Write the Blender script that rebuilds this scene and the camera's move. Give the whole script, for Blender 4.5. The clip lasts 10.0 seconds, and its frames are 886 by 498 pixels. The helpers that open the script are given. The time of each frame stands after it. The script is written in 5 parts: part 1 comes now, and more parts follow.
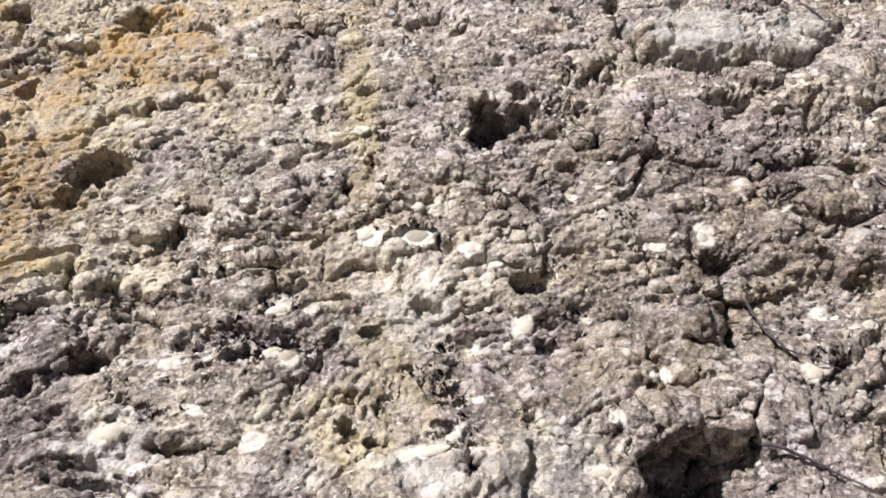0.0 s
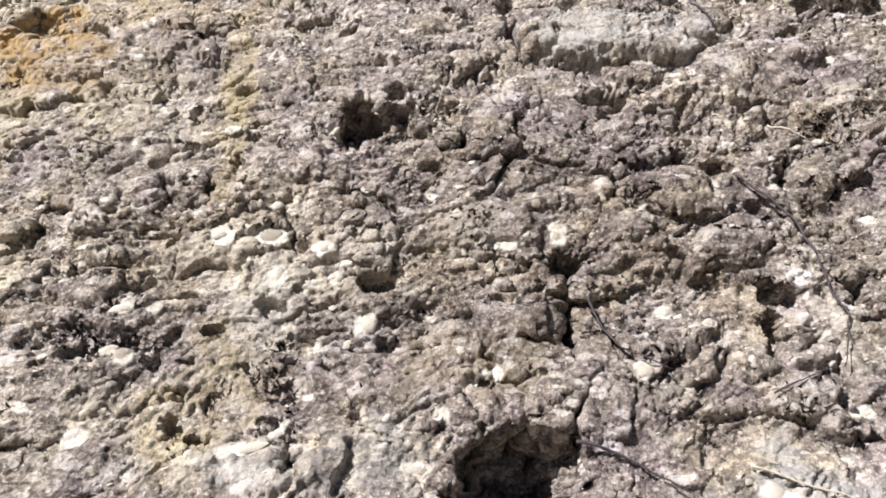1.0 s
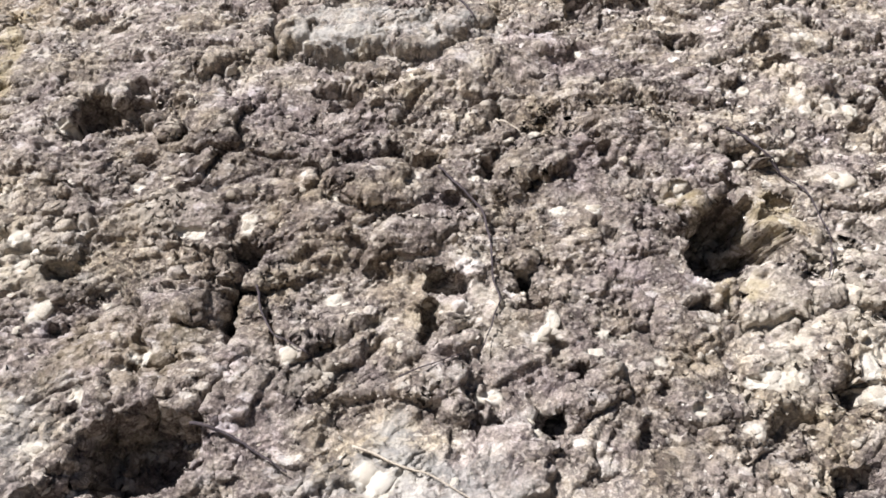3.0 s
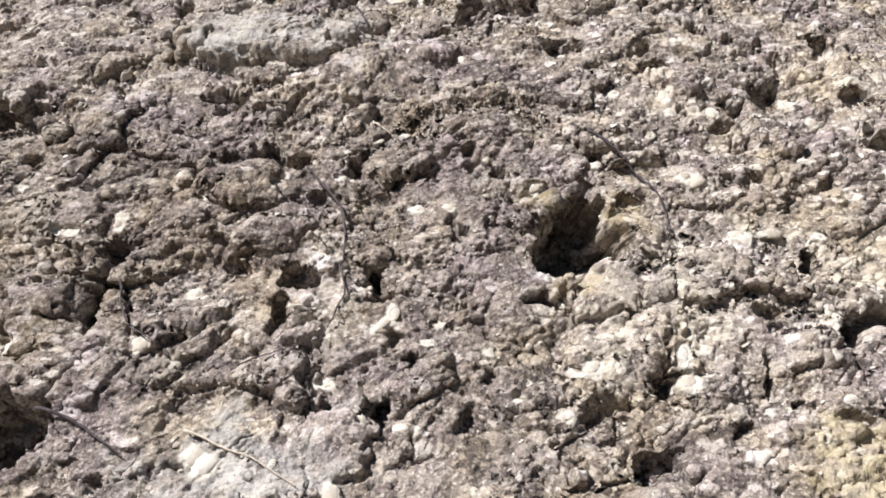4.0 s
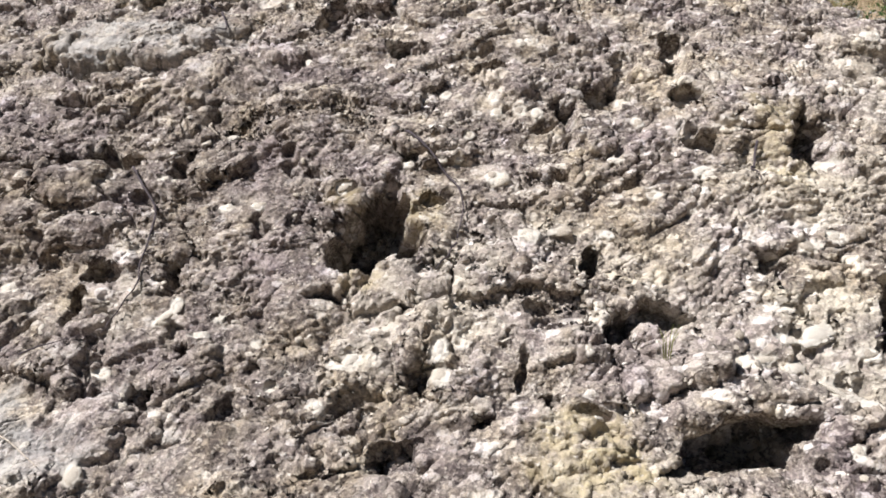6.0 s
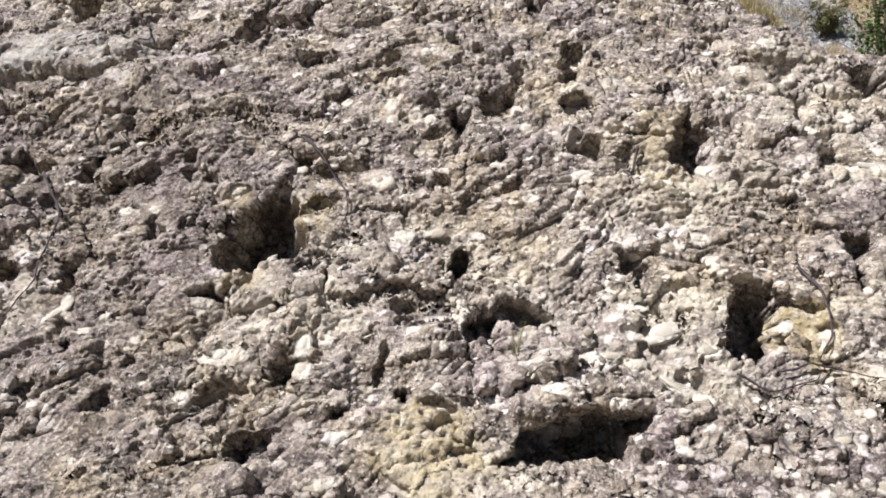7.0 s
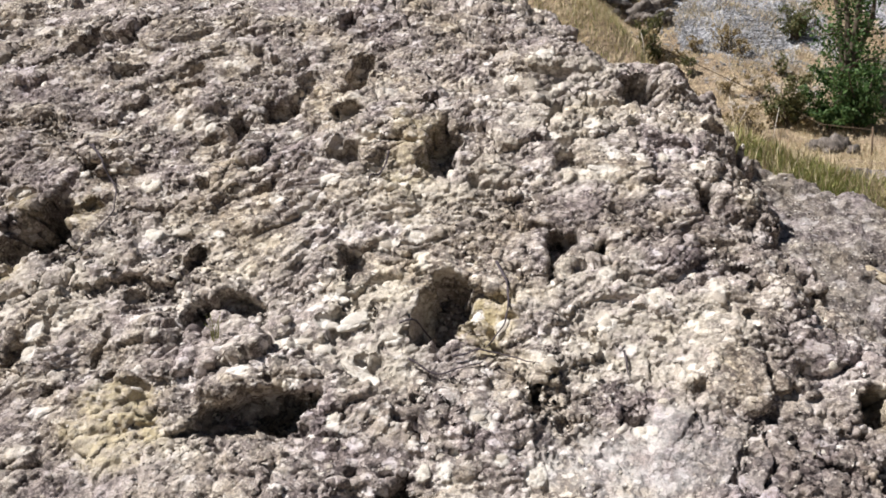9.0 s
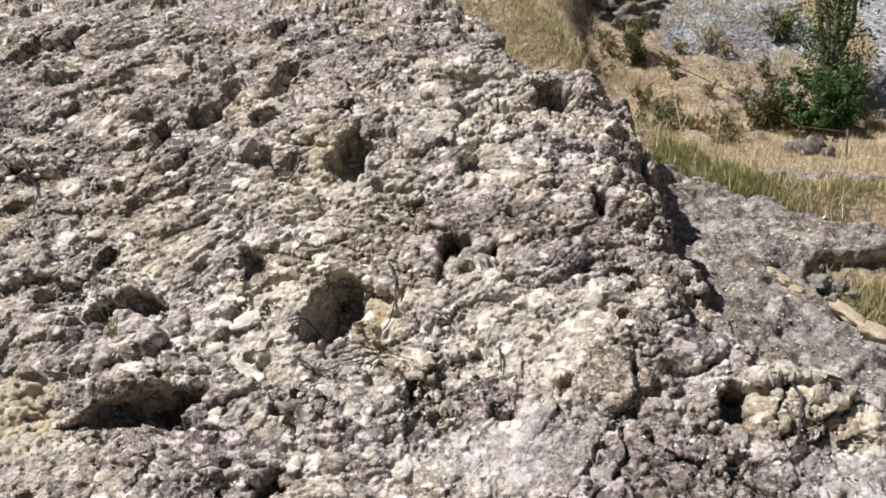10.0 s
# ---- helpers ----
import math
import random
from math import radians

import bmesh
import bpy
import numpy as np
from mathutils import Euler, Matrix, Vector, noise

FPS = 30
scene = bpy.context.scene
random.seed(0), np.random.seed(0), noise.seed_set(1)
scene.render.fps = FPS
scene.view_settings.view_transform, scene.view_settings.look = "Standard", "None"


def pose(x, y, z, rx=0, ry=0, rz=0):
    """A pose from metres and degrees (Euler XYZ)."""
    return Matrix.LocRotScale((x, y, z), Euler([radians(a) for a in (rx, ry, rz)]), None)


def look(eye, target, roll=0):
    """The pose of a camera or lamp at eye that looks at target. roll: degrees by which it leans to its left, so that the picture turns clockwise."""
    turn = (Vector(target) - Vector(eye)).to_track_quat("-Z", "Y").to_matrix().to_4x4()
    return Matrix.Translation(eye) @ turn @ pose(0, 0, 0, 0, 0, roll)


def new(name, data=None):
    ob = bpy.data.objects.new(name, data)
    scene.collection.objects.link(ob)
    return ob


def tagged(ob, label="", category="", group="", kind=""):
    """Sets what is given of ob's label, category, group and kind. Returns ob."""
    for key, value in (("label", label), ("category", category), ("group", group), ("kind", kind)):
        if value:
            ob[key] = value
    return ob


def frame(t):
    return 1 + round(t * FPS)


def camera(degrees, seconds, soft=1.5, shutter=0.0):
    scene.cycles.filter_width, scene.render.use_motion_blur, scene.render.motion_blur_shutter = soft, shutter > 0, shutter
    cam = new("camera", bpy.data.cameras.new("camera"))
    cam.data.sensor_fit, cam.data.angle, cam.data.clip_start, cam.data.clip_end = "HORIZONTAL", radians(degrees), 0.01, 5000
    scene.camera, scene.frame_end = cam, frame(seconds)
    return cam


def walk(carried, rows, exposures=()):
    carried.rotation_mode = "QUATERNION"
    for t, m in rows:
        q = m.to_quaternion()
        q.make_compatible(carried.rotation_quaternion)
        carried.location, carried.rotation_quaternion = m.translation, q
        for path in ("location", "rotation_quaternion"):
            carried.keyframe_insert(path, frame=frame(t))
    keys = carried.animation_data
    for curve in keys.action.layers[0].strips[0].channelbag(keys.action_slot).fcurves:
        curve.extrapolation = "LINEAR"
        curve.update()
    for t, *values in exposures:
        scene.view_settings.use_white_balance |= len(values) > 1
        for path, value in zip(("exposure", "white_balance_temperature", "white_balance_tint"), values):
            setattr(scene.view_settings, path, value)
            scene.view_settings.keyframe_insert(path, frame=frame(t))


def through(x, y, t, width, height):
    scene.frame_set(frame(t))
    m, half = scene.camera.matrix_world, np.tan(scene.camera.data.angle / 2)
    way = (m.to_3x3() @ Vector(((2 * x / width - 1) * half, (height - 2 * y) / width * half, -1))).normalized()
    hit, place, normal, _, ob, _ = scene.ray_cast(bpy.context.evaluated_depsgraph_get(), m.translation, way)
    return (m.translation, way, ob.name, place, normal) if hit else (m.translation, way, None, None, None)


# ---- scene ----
cam = camera(60.0, 10.0, soft=1.75)
METRES, EYE, TILT, LEAN, TURN = 8.0, 3.0, -6.0, 0.0, 0.0
ROWS = [
    (0.0, 0.0, 0.0, 0.0, 0.0, 0.0, -0.0),
    (0.5, 0.0471, 0.0001, 0.0005, 0.14, -0.0, 0.02),
    (1.0, 0.0963, -0.0028, -0.0007, 0.33, 0.0, 0.01),
    (1.5, 0.1427, -0.0049, -0.0022, 0.62, 0.06, -0.0),
    (2.0, 0.1938, -0.0026, -0.0044, 0.88, 0.04, -0.0),
    (2.5, 0.2495, -0.0045, -0.0077, 1.07, 0.16, -0.03),
    (3.0, 0.3052, -0.0115, -0.0088, 1.19, 0.15, -0.03),
    (4.5, 0.4517, -0.0391, -0.0115, 2.65, 0.15, -0.12),
    (5.0, 0.4943, -0.0385, -0.0139, 3.86, 0.12, -0.18),
    (5.5, 0.5364, -0.0379, -0.0132, 4.53, 0.12, -0.21),
    (7.0, 0.6783, -0.0565, -0.0129, 6.46, 0.28, -0.28),
    (7.5, 0.7407, -0.063, -0.0148, 6.82, 0.56, -0.3),
    (8.0, 0.7963, -0.0672, -0.0176, 7.39, 0.6, -0.28),
    (8.5, 0.849, -0.0686, -0.019, 7.99, 0.56, -0.3),
    (9.0, 0.9038, -0.0767, -0.0177, 8.57, 0.57, -0.31),
    (9.5, 0.9527, -0.0849, -0.0176, 9.08, 0.61, -0.32),
    (10.0, 0.993, -0.0856, -0.0168, 9.2, 0.64, -0.35),
]
walk(cam, [(t, pose(0, 0, EYE, TILT, LEAN, TURN) @ pose(METRES * x, METRES * y, METRES * z, 90 + pitch, roll, yaw)) for t, x, y, z, yaw, pitch, roll in ROWS],
     [(0.0, 0.80, 6350, 12), (10.0, 0.70, 6350, 12)])

# ---- light: a clear midday sky, the sun high and to the left ----
SUN_FROM = Vector((-0.53, -0.24, 0.81)).normalized()
world = bpy.data.worlds.new("sky")
scene.world = world
world.use_nodes = True
wn = world.node_tree.nodes
sky = wn.new("ShaderNodeTexSky")
sky.sky_type, sky.sun_disc = "NISHITA", False
sky.sun_elevation = math.asin(SUN_FROM.z)
sky.sun_rotation = math.atan2(SUN_FROM.x, SUN_FROM.y)
wn["Background"].inputs["Strength"].default_value = 0.022
world.node_tree.links.new(sky.outputs[0], wn["Background"].inputs["Color"])
sun = new("sun", bpy.data.lights.new("sun", "SUN"))
sun.data.energy, sun.data.angle, sun.data.color = 5.0, radians(0.53), (1.0, 0.965, 0.915)
sun.matrix_world = look(SUN_FROM * 60, (0, 0, 0))


# ---- materials ----
def material(name, rough=0.9):
    m = bpy.data.materials.new(name)
    m.use_nodes = True
    b = m.node_tree.nodes["Principled BSDF"]
    b.inputs["Roughness"].default_value = rough
    b.inputs["Specular IOR Level"].default_value = 0.25
    return m, m.node_tree.nodes, m.node_tree.links, b


def node(nodes, kind, **values):
    n = nodes.new(kind)
    for key, value in values.items():
        n.inputs[key.replace("_", " ")].default_value = value
    return n


def ramp(nodes, links, source, stops):
    r = nodes.new("ShaderNodeValToRGB")
    while len(r.color_ramp.elements) < len(stops):
        r.color_ramp.elements.new(0.5)
    for e, (at, colour) in zip(r.color_ramp.elements, stops):
        e.position, e.color = at, (*colour, 1)
    links.new(source, r.inputs[0])
    return r.outputs[0]


def blend(nodes, links, kind, factor, a, b):
    x = nodes.new("ShaderNodeMix")
    x.data_type, x.blend_type = "RGBA", kind
    for socket, value in ((x.inputs[0], factor), (x.inputs[6], a), (x.inputs[7], b)):
        if isinstance(value, bpy.types.NodeSocket):
            links.new(value, socket)
        elif isinstance(value, (int, float)):
            socket.default_value = value
        else:
            socket.default_value = (*value, 1)
    return x.outputs[2]


def place(nodes, links, scale=(1, 1, 1)):
    c = nodes.new("ShaderNodeTexCoord")
    m = nodes.new("ShaderNodeMapping")
    m.inputs["Scale"].default_value = scale
    links.new(c.outputs["Object"], m.inputs[0])
    return m.outputs[0]


def noise_tex(nodes, links, where, scale, detail=5, rough=0.6):
    n = node(nodes, "ShaderNodeTexNoise", Scale=scale, Detail=detail, Roughness=rough)
    links.new(where, n.inputs["Vector"])
    return n.outputs[0]


def cells(nodes, links, where, scale):
    n = node(nodes, "ShaderNodeTexVoronoi", Scale=scale)
    links.new(where, n.inputs["Vector"])
    return n


def bump(nodes, links, b, height, strength, distance, before=None):
    n = node(nodes, "ShaderNodeBump", Strength=strength, Distance=distance)
    links.new(height, n.inputs["Height"])
    if before:
        links.new(before, n.inputs["Normal"])
    links.new(n.outputs[0], b.inputs["Normal"])
    return n.outputs[0]


def stain(nodes, name):
    a = nodes.new("ShaderNodeAttribute")
    a.attribute_name = name
    return a.outputs["Fac"]


def channel(nodes, links, colour, which=0):
    s = nodes.new("ShaderNodeSeparateColor")
    links.new(colour, s.inputs[0])
    return s.outputs[which]


def conglomerate(name, stained=True, tone=(1.0, 1.0, 1.0)):
    """Grey-brown matrix full of small pale and dark grains."""
    m, n, l, b = material(name, 0.92)
    at = place(n, l, (1, 1, 1))
    # bend the cells so that the grains are not polygons
    w = node(n, "ShaderNodeTexNoise", Scale=18, Detail=3)
    l.new(at, w.inputs["Vector"])
    v = n.new("ShaderNodeVectorMath")
    v.operation = "MULTIPLY_ADD"
    v.inputs[1].default_value = (0.03, 0.03, 0.03)
    l.new(w.outputs["Color"], v.inputs[0])
    l.new(at, v.inputs[2])
    bent = v.outputs[0]
    big, mid, small = cells(n, l, bent, 11), cells(n, l, bent, 27), cells(n, l, bent, 70)
    matrix = ramp(n, l, noise_tex(n, l, at, 3.1, 8, 0.72), [(0.37, (0.055, 0.047, 0.046)), (0.48, (0.135, 0.114, 0.105)), (0.57, (0.265, 0.226, 0.200)), (0.67, (0.50, 0.445, 0.38))])
    grain = [(0.0, (0.045, 0.038, 0.038)), (0.30, (0.125, 0.106, 0.098)), (0.55, (0.27, 0.232, 0.205)), (0.78, (0.47, 0.415, 0.35)), (0.92, (0.70, 0.645, 0.56)), (1.0, (0.82, 0.78, 0.70))]
    c = blend(n, l, "MIX", 0.48, matrix, ramp(n, l, channel(n, l, mid.outputs["Color"], 0), grain))
    c = blend(n, l, "MIX", 0.52, c, ramp(n, l, channel(n, l, small.outputs["Color"], 1), grain))
    c = blend(n, l, "MIX", 0.22, c, ramp(n, l, channel(n, l, big.outputs["Color"], 2), grain))
    # scattered pale flakes
    flat = n.new("ShaderNodeVectorMath")
    flat.operation = "MULTIPLY"
    flat.inputs[1].default_value = (0.62, 1, 1)
    l.new(bent, flat.inputs[0])
    for size, least, full in ((7, 0.80, 0.80), (11, 0.66, 0.92), (19, 0.60, 0.95), (36, 0.66, 0.70)):
        f = cells(n, l, flat.outputs[0], size)
        own = ramp(n, l, channel(n, l, f.outputs["Color"], 1), [(least, (0, 0, 0)), (least + 0.03, (1, 1, 1))])
        body = ramp(n, l, f.outputs["Distance"], [(0.40, (full, full, full)), (0.50, (0, 0, 0))])
        c = blend(n, l, "MIX", channel(n, l, blend(n, l, "MULTIPLY", 1.0, blend(n, l, "MULTIPLY", 1.0, own, body), stain(n, "rich") if stained else (0.5, 0.5, 0.5))), c, ramp(n, l, channel(n, l, f.outputs["Color"], 0), [(0.0, (0.36, 0.315, 0.27)), (0.55, (0.62, 0.57, 0.50)), (1.0, (0.82, 0.79, 0.74))]))
    fine = noise_tex(n, l, at, 120, 4, 0.7)
    c = blend(n, l, "OVERLAY", 0.75, c, ramp(n, l, fine, [(0.3, (0.2, 0.2, 0.2)), (0.7, (0.8, 0.8, 0.8))]))
    tints = ramp(n, l, noise_tex(n, l, at, 1.7, 6, 0.75), [(0.34, (0.90, 0.85, 0.95)), (0.5, (1.0, 0.985, 0.985)), (0.66, (1.09, 1.03, 0.88))])
    c = blend(n, l, "MULTIPLY", 1.0, c, tints)
    if stained:
        breakup = noise_tex(n, l, at, 9, 6, 0.7)
        for word, kind, colour, strength in (("pale", "MIX", (0.72, 0.665, 0.55), 0.66), ("ochre", "MIX", (0.56, 0.47, 0.26), 0.72), ("rust", "MIX", (0.45, 0.275, 0.085), 0.84), ("dark_grey", "MULTIPLY", (0.45, 0.415, 0.425), 1.0), ("chalk", "MIX", (0.58, 0.58, 0.56), 0.6)):
            g = node(n, "ShaderNodeMath")
            g.operation = "MULTIPLY"
            l.new(stain(n, word), g.inputs[0])
            l.new(channel(n, l, ramp(n, l, breakup, [(0.38, (0.12, 0.12, 0.12)), (0.58, (1, 1, 1))])), g.inputs[1])
            h = node(n, "ShaderNodeMath")
            h.operation = "MULTIPLY"
            l.new(g.outputs[0], h.inputs[0])
            h.inputs[1].default_value = strength
            c = blend(n, l, kind, h.outputs[0], c, colour)
        c = blend(n, l, "MIX", stain(n, "clast"), c, ramp(n, l, breakup, [(0.3, (0.50, 0.455, 0.38)), (0.6, (0.80, 0.765, 0.69))]))
    l.new(blend(n, l, "MULTIPLY", 1.0, c, tone), b.inputs["Base Color"])
    first = bump(n, l, b, mid.outputs["Distance"], 0.35, 0.02)
    second = bump(n, l, b, small.outputs["Distance"], 0.45, 0.009, first)
    bump(n, l, b, noise_tex(n, l, at, 60, 8, 0.75), 0.6, 0.010, second)
    return m


def pebble_material(name, per_island):
    m, n, l, b = material(name, 0.85)
    if per_island:
        r = n.new("ShaderNodeNewGeometry").outputs["Random Per Island"]
    else:
        r = n.new("ShaderNodeObjectInfo").outputs["Random"]
    at = place(n, l)
    c = ramp(n, l, r, [(0.0, (0.42, 0.375, 0.325)), (0.25, (0.56, 0.51, 0.44)), (0.6, (0.66, 0.615, 0.545)), (0.88, (0.74, 0.70, 0.64)), (1.0, (0.80, 0.775, 0.735))])
    spots = ramp(n, l, noise_tex(n, l, at, 45, 6, 0.7), [(0.36, (0.42, 0.39, 0.37)), (0.56, (1, 1, 1))])
    dust = (0.86, 0.85, 0.84) if per_island else (0.96, 0.95, 0.93)
    l.new(blend(n, l, "MULTIPLY", 1.0, blend(n, l, "MULTIPLY", 0.8, c, spots), dust), b.inputs["Base Color"])
    bump(n, l, b, noise_tex(n, l, at, 90, 6, 0.7), 0.6, 0.008)
    return m


def plain_stone(name, stops, scale=6.0, relief=0.02, fine=40):
    m, n, l, b = material(name, 0.9)
    at = place(n, l)
    c = ramp(n, l, noise_tex(n, l, at, scale, 9, 0.7), stops)
    speck = ramp(n, l, noise_tex(n, l, at, fine * 2.5, 3, 0.6), [(0.35, (0.25, 0.25, 0.25)), (0.66, (0.78, 0.78, 0.78))])
    l.new(blend(n, l, "OVERLAY", 0.6, c, speck), b.inputs["Base Color"])
    bump(n, l, b, noise_tex(n, l, at, fine, 8, 0.72), 0.8, relief)
    return m


def bank_soil(name):
    """Tan soil with brown litter, going over into blue-grey rubble where the bank is stony."""
    m, n, l, b = material(name, 0.95)
    at = place(n, l)
    soil = ramp(n, l, noise_tex(n, l, at, 1.3, 9, 0.72), [(0.32, (0.13, 0.10, 0.066)), (0.45, (0.28, 0.215, 0.15)), (0.58, (0.42, 0.34, 0.235)), (0.70, (0.54, 0.46, 0.34))])
    soil = blend(n, l, "OVERLAY", 0.9, soil, ramp(n, l, noise_tex(n, l, at, 14, 6, 0.75), [(0.35, (0.15, 0.15, 0.15)), (0.65, (0.8, 0.78, 0.74))]))
    chips, blocks = cells(n, l, at, 17), cells(n, l, at, 6)
    rubble = ramp(n, l, channel(n, l, chips.outputs["Color"], 0), [(0.0, (0.10, 0.10, 0.11)), (0.35, (0.22, 0.22, 0.235)), (0.7, (0.36, 0.365, 0.38)), (1.0, (0.55, 0.55, 0.55))])
    rubble = blend(n, l, "MULTIPLY", 0.5, rubble, ramp(n, l, channel(n, l, blocks.outputs["Color"], 1), [(0.0, (0.45, 0.45, 0.46)), (1.0, (1.25, 1.25, 1.25))]))
    mask = node(n, "ShaderNodeMath")
    mask.operation = "ADD"
    l.new(stain(n, "stony"), mask.inputs[0])
    l.new(noise_tex(n, l, at, 2.2, 8, 0.75), mask.inputs[1])
    over = ramp(n, l, mask.outputs[0], [(0.86, (0, 0, 0)), (1.02, (1, 1, 1))])
    l.new(blend(n, l, "MIX", channel(n, l, over), soil, rubble), b.inputs["Base Color"])
    first = bump(n, l, b, chips.outputs["Distance"], 0.8, 0.05)
    bump(n, l, b, noise_tex(n, l, at, 12, 8, 0.75), 0.9, 0.06, first)
    return m


def leafy(name, stops, through=0.25):
    m, n, l, b = material(name, 0.6)
    r = n.new("ShaderNodeNewGeometry").outputs["Random Per Island"]
    c = ramp(n, l, r, stops)
    l.new(c, b.inputs["Base Color"])
    t = n.new("ShaderNodeBsdfTranslucent")
    l.new(c, t.inputs["Color"])
    x = n.new("ShaderNodeMixShader")
    x.inputs[0].default_value = through
    l.new(b.outputs[0], x.inputs[1])
    l.new(t.outputs[0], x.inputs[2])
    l.new(x.outputs[0], n["Material Output"].inputs["Surface"])
    return m


ROCK = conglomerate("conglomerate", True, (0.785, 0.78, 0.785))
SLAB = conglomerate("grey slab rock", False, (0.60, 0.60, 0.62))
PEBBLE, PEBBLES = pebble_material("pebble", False), pebble_material("pebbles", True)
SOIL = bank_soil("dry soil")
TAN_STONE = plain_stone("tan stone", [(0.3, (0.27, 0.22, 0.15)), (0.5, (0.42, 0.35, 0.25)), (0.7, (0.58, 0.51, 0.39))], 7, 0.02)
SCREE = plain_stone("blue-grey scree", [(0.3, (0.17, 0.17, 0.18)), (0.5, (0.28, 0.28, 0.29)), (0.7, (0.42, 0.42, 0.42))], 2.0, 0.02)
DARK_STONE = plain_stone("dark brown stone", [(0.3, (0.05, 0.043, 0.038)), (0.5, (0.14, 0.12, 0.105)), (0.7, (0.36, 0.325, 0.29))], 5, 0.04)
GREY_STONE = plain_stone("grey stone", [(0.3, (0.12, 0.11, 0.11)), (0.5, (0.25, 0.235, 0.225)), (0.7, (0.42, 0.40, 0.38))], 4, 0.03)
ROOT = plain_stone("dark root bark", [(0.3, (0.035, 0.03, 0.04)), (0.6, (0.085, 0.07, 0.075)), (0.8, (0.16, 0.13, 0.11))], 30, 0.004, 90)
PALE_ROOT = plain_stone("bleached twig", [(0.3, (0.34, 0.29, 0.24)), (0.7, (0.60, 0.54, 0.46))], 30, 0.004, 90)
BARK = plain_stone("bark", [(0.3, (0.06, 0.048, 0.035)), (0.7, (0.15, 0.12, 0.09))], 12, 0.02, 40)
RUSTY = plain_stone("rusty iron", [(0.3, (0.06, 0.045, 0.035)), (0.7, (0.14, 0.095, 0.06))], 20, 0.004)
DRY_GRASS = leafy("dry grass", [(0.0, (0.20, 0.18, 0.08)), (0.2, (0.34, 0.28, 0.16)), (0.5, (0.50, 0.41, 0.26)), (0.8, (0.66, 0.57, 0.41)), (1.0, (0.42, 0.28, 0.18))])
GREEN_GRASS = leafy("green grass", [(0.0, (0.12, 0.18, 0.04)), (0.3, (0.23, 0.25, 0.075)), (0.6, (0.38, 0.34, 0.15)), (1.0, (0.52, 0.44, 0.24))])
FRESH_GRASS = leafy("fresh grass", [(0.0, (0.13, 0.16, 0.045)), (0.5, (0.24, 0.26, 0.08)), (1.0, (0.44, 0.39, 0.18))])
LEAF = leafy("dark leaves", [(0.0, (0.025, 0.055, 0.016)), (0.5, (0.055, 0.11, 0.03)), (1.0, (0.11, 0.17, 0.055))])
STRAW_SCRUB = leafy("straw scrub leaves", [(0.0, (0.16, 0.12, 0.06)), (0.5, (0.28, 0.215, 0.11)), (1.0, (0.40, 0.32, 0.18))])
SCRUB = leafy("olive scrub leaves", [(0.0, (0.06, 0.075, 0.03)), (0.5, (0.12, 0.125, 0.05)), (1.0, (0.20, 0.18, 0.08))])


# ---- noise on arrays ----
def hashed(i, j, seed):
    h = (i.astype(np.int64) * 374761393 + j.astype(np.int64) * 668265263 + seed * 1442695041) & 0xFFFFFFFF
    h = ((h ^ (h >> 13)) * 1274126177) & 0xFFFFFFFF
    h = ((h ^ (h >> 16)) * 2246822519) & 0xFFFFFFFF
    return ((h ^ (h >> 15)) & 0xFFFFFF) / float(0xFFFFFF)


def smooth_noise(x, y, seed):
    """Noise of about -1 to 1 whose bumps are one unit wide."""
    i, j = np.floor(x), np.floor(y)
    a, b = x - i, y - j
    fa, fb = a * a * a * (a * (a * 6 - 15) + 10), b * b * b * (b * (b * 6 - 15) + 10)
    total = 0
    for di in (0, 1):
        for dj in (0, 1):
            g = hashed(i + di, j + dj, seed) * 2 * np.pi
            total = total + (np.cos(g) * (a - di) + np.sin(g) * (b - dj)) * (fa if di else 1 - fa) * (fb if dj else 1 - fb)
    return total * 1.5


def layered(x, y, seed, octaves=4, gain=0.5):
    total, amp, size = 0, 1.0, 1.0
    for k in range(octaves):
        total = total + amp * smooth_noise(x * size + 17.3 * k, y * size - 9.1 * k, seed + k)
        amp, size = amp * gain, size * 2.03
    return total


def lumps(x, y, seed):
    """Distance to the nearest of scattered points, to the second, a number of the nearest's own, and the way from it."""
    i, j = np.floor(x), np.floor(y)
    f1, f2, own = np.full(x.shape, 9.0), np.full(x.shape, 9.0), np.zeros(x.shape)
    dx, dy = np.zeros(x.shape), np.zeros(x.shape)
    for di in (-1, 0, 1):
        for dj in (-1, 0, 1):
            a, b = i + di, j + dj
            px, py = x - a - hashed(a, b, seed), y - b - hashed(a, b, seed + 1)
            d = np.hypot(px, py)
            near = d < f1
            f2 = np.where(near, f1, np.minimum(f2, d))
            own = np.where(near, hashed(a, b, seed + 2), own)
            dx, dy = np.where(near, px, dx), np.where(near, py, dy)
            f1 = np.where(near, d, f1)
    return f1, f2, own, dx, dy


def step(lo, hi, x):
    t = np.clip((x - lo) / (hi - lo), 0, 1)
    return t * t * (3 - 2 * t)


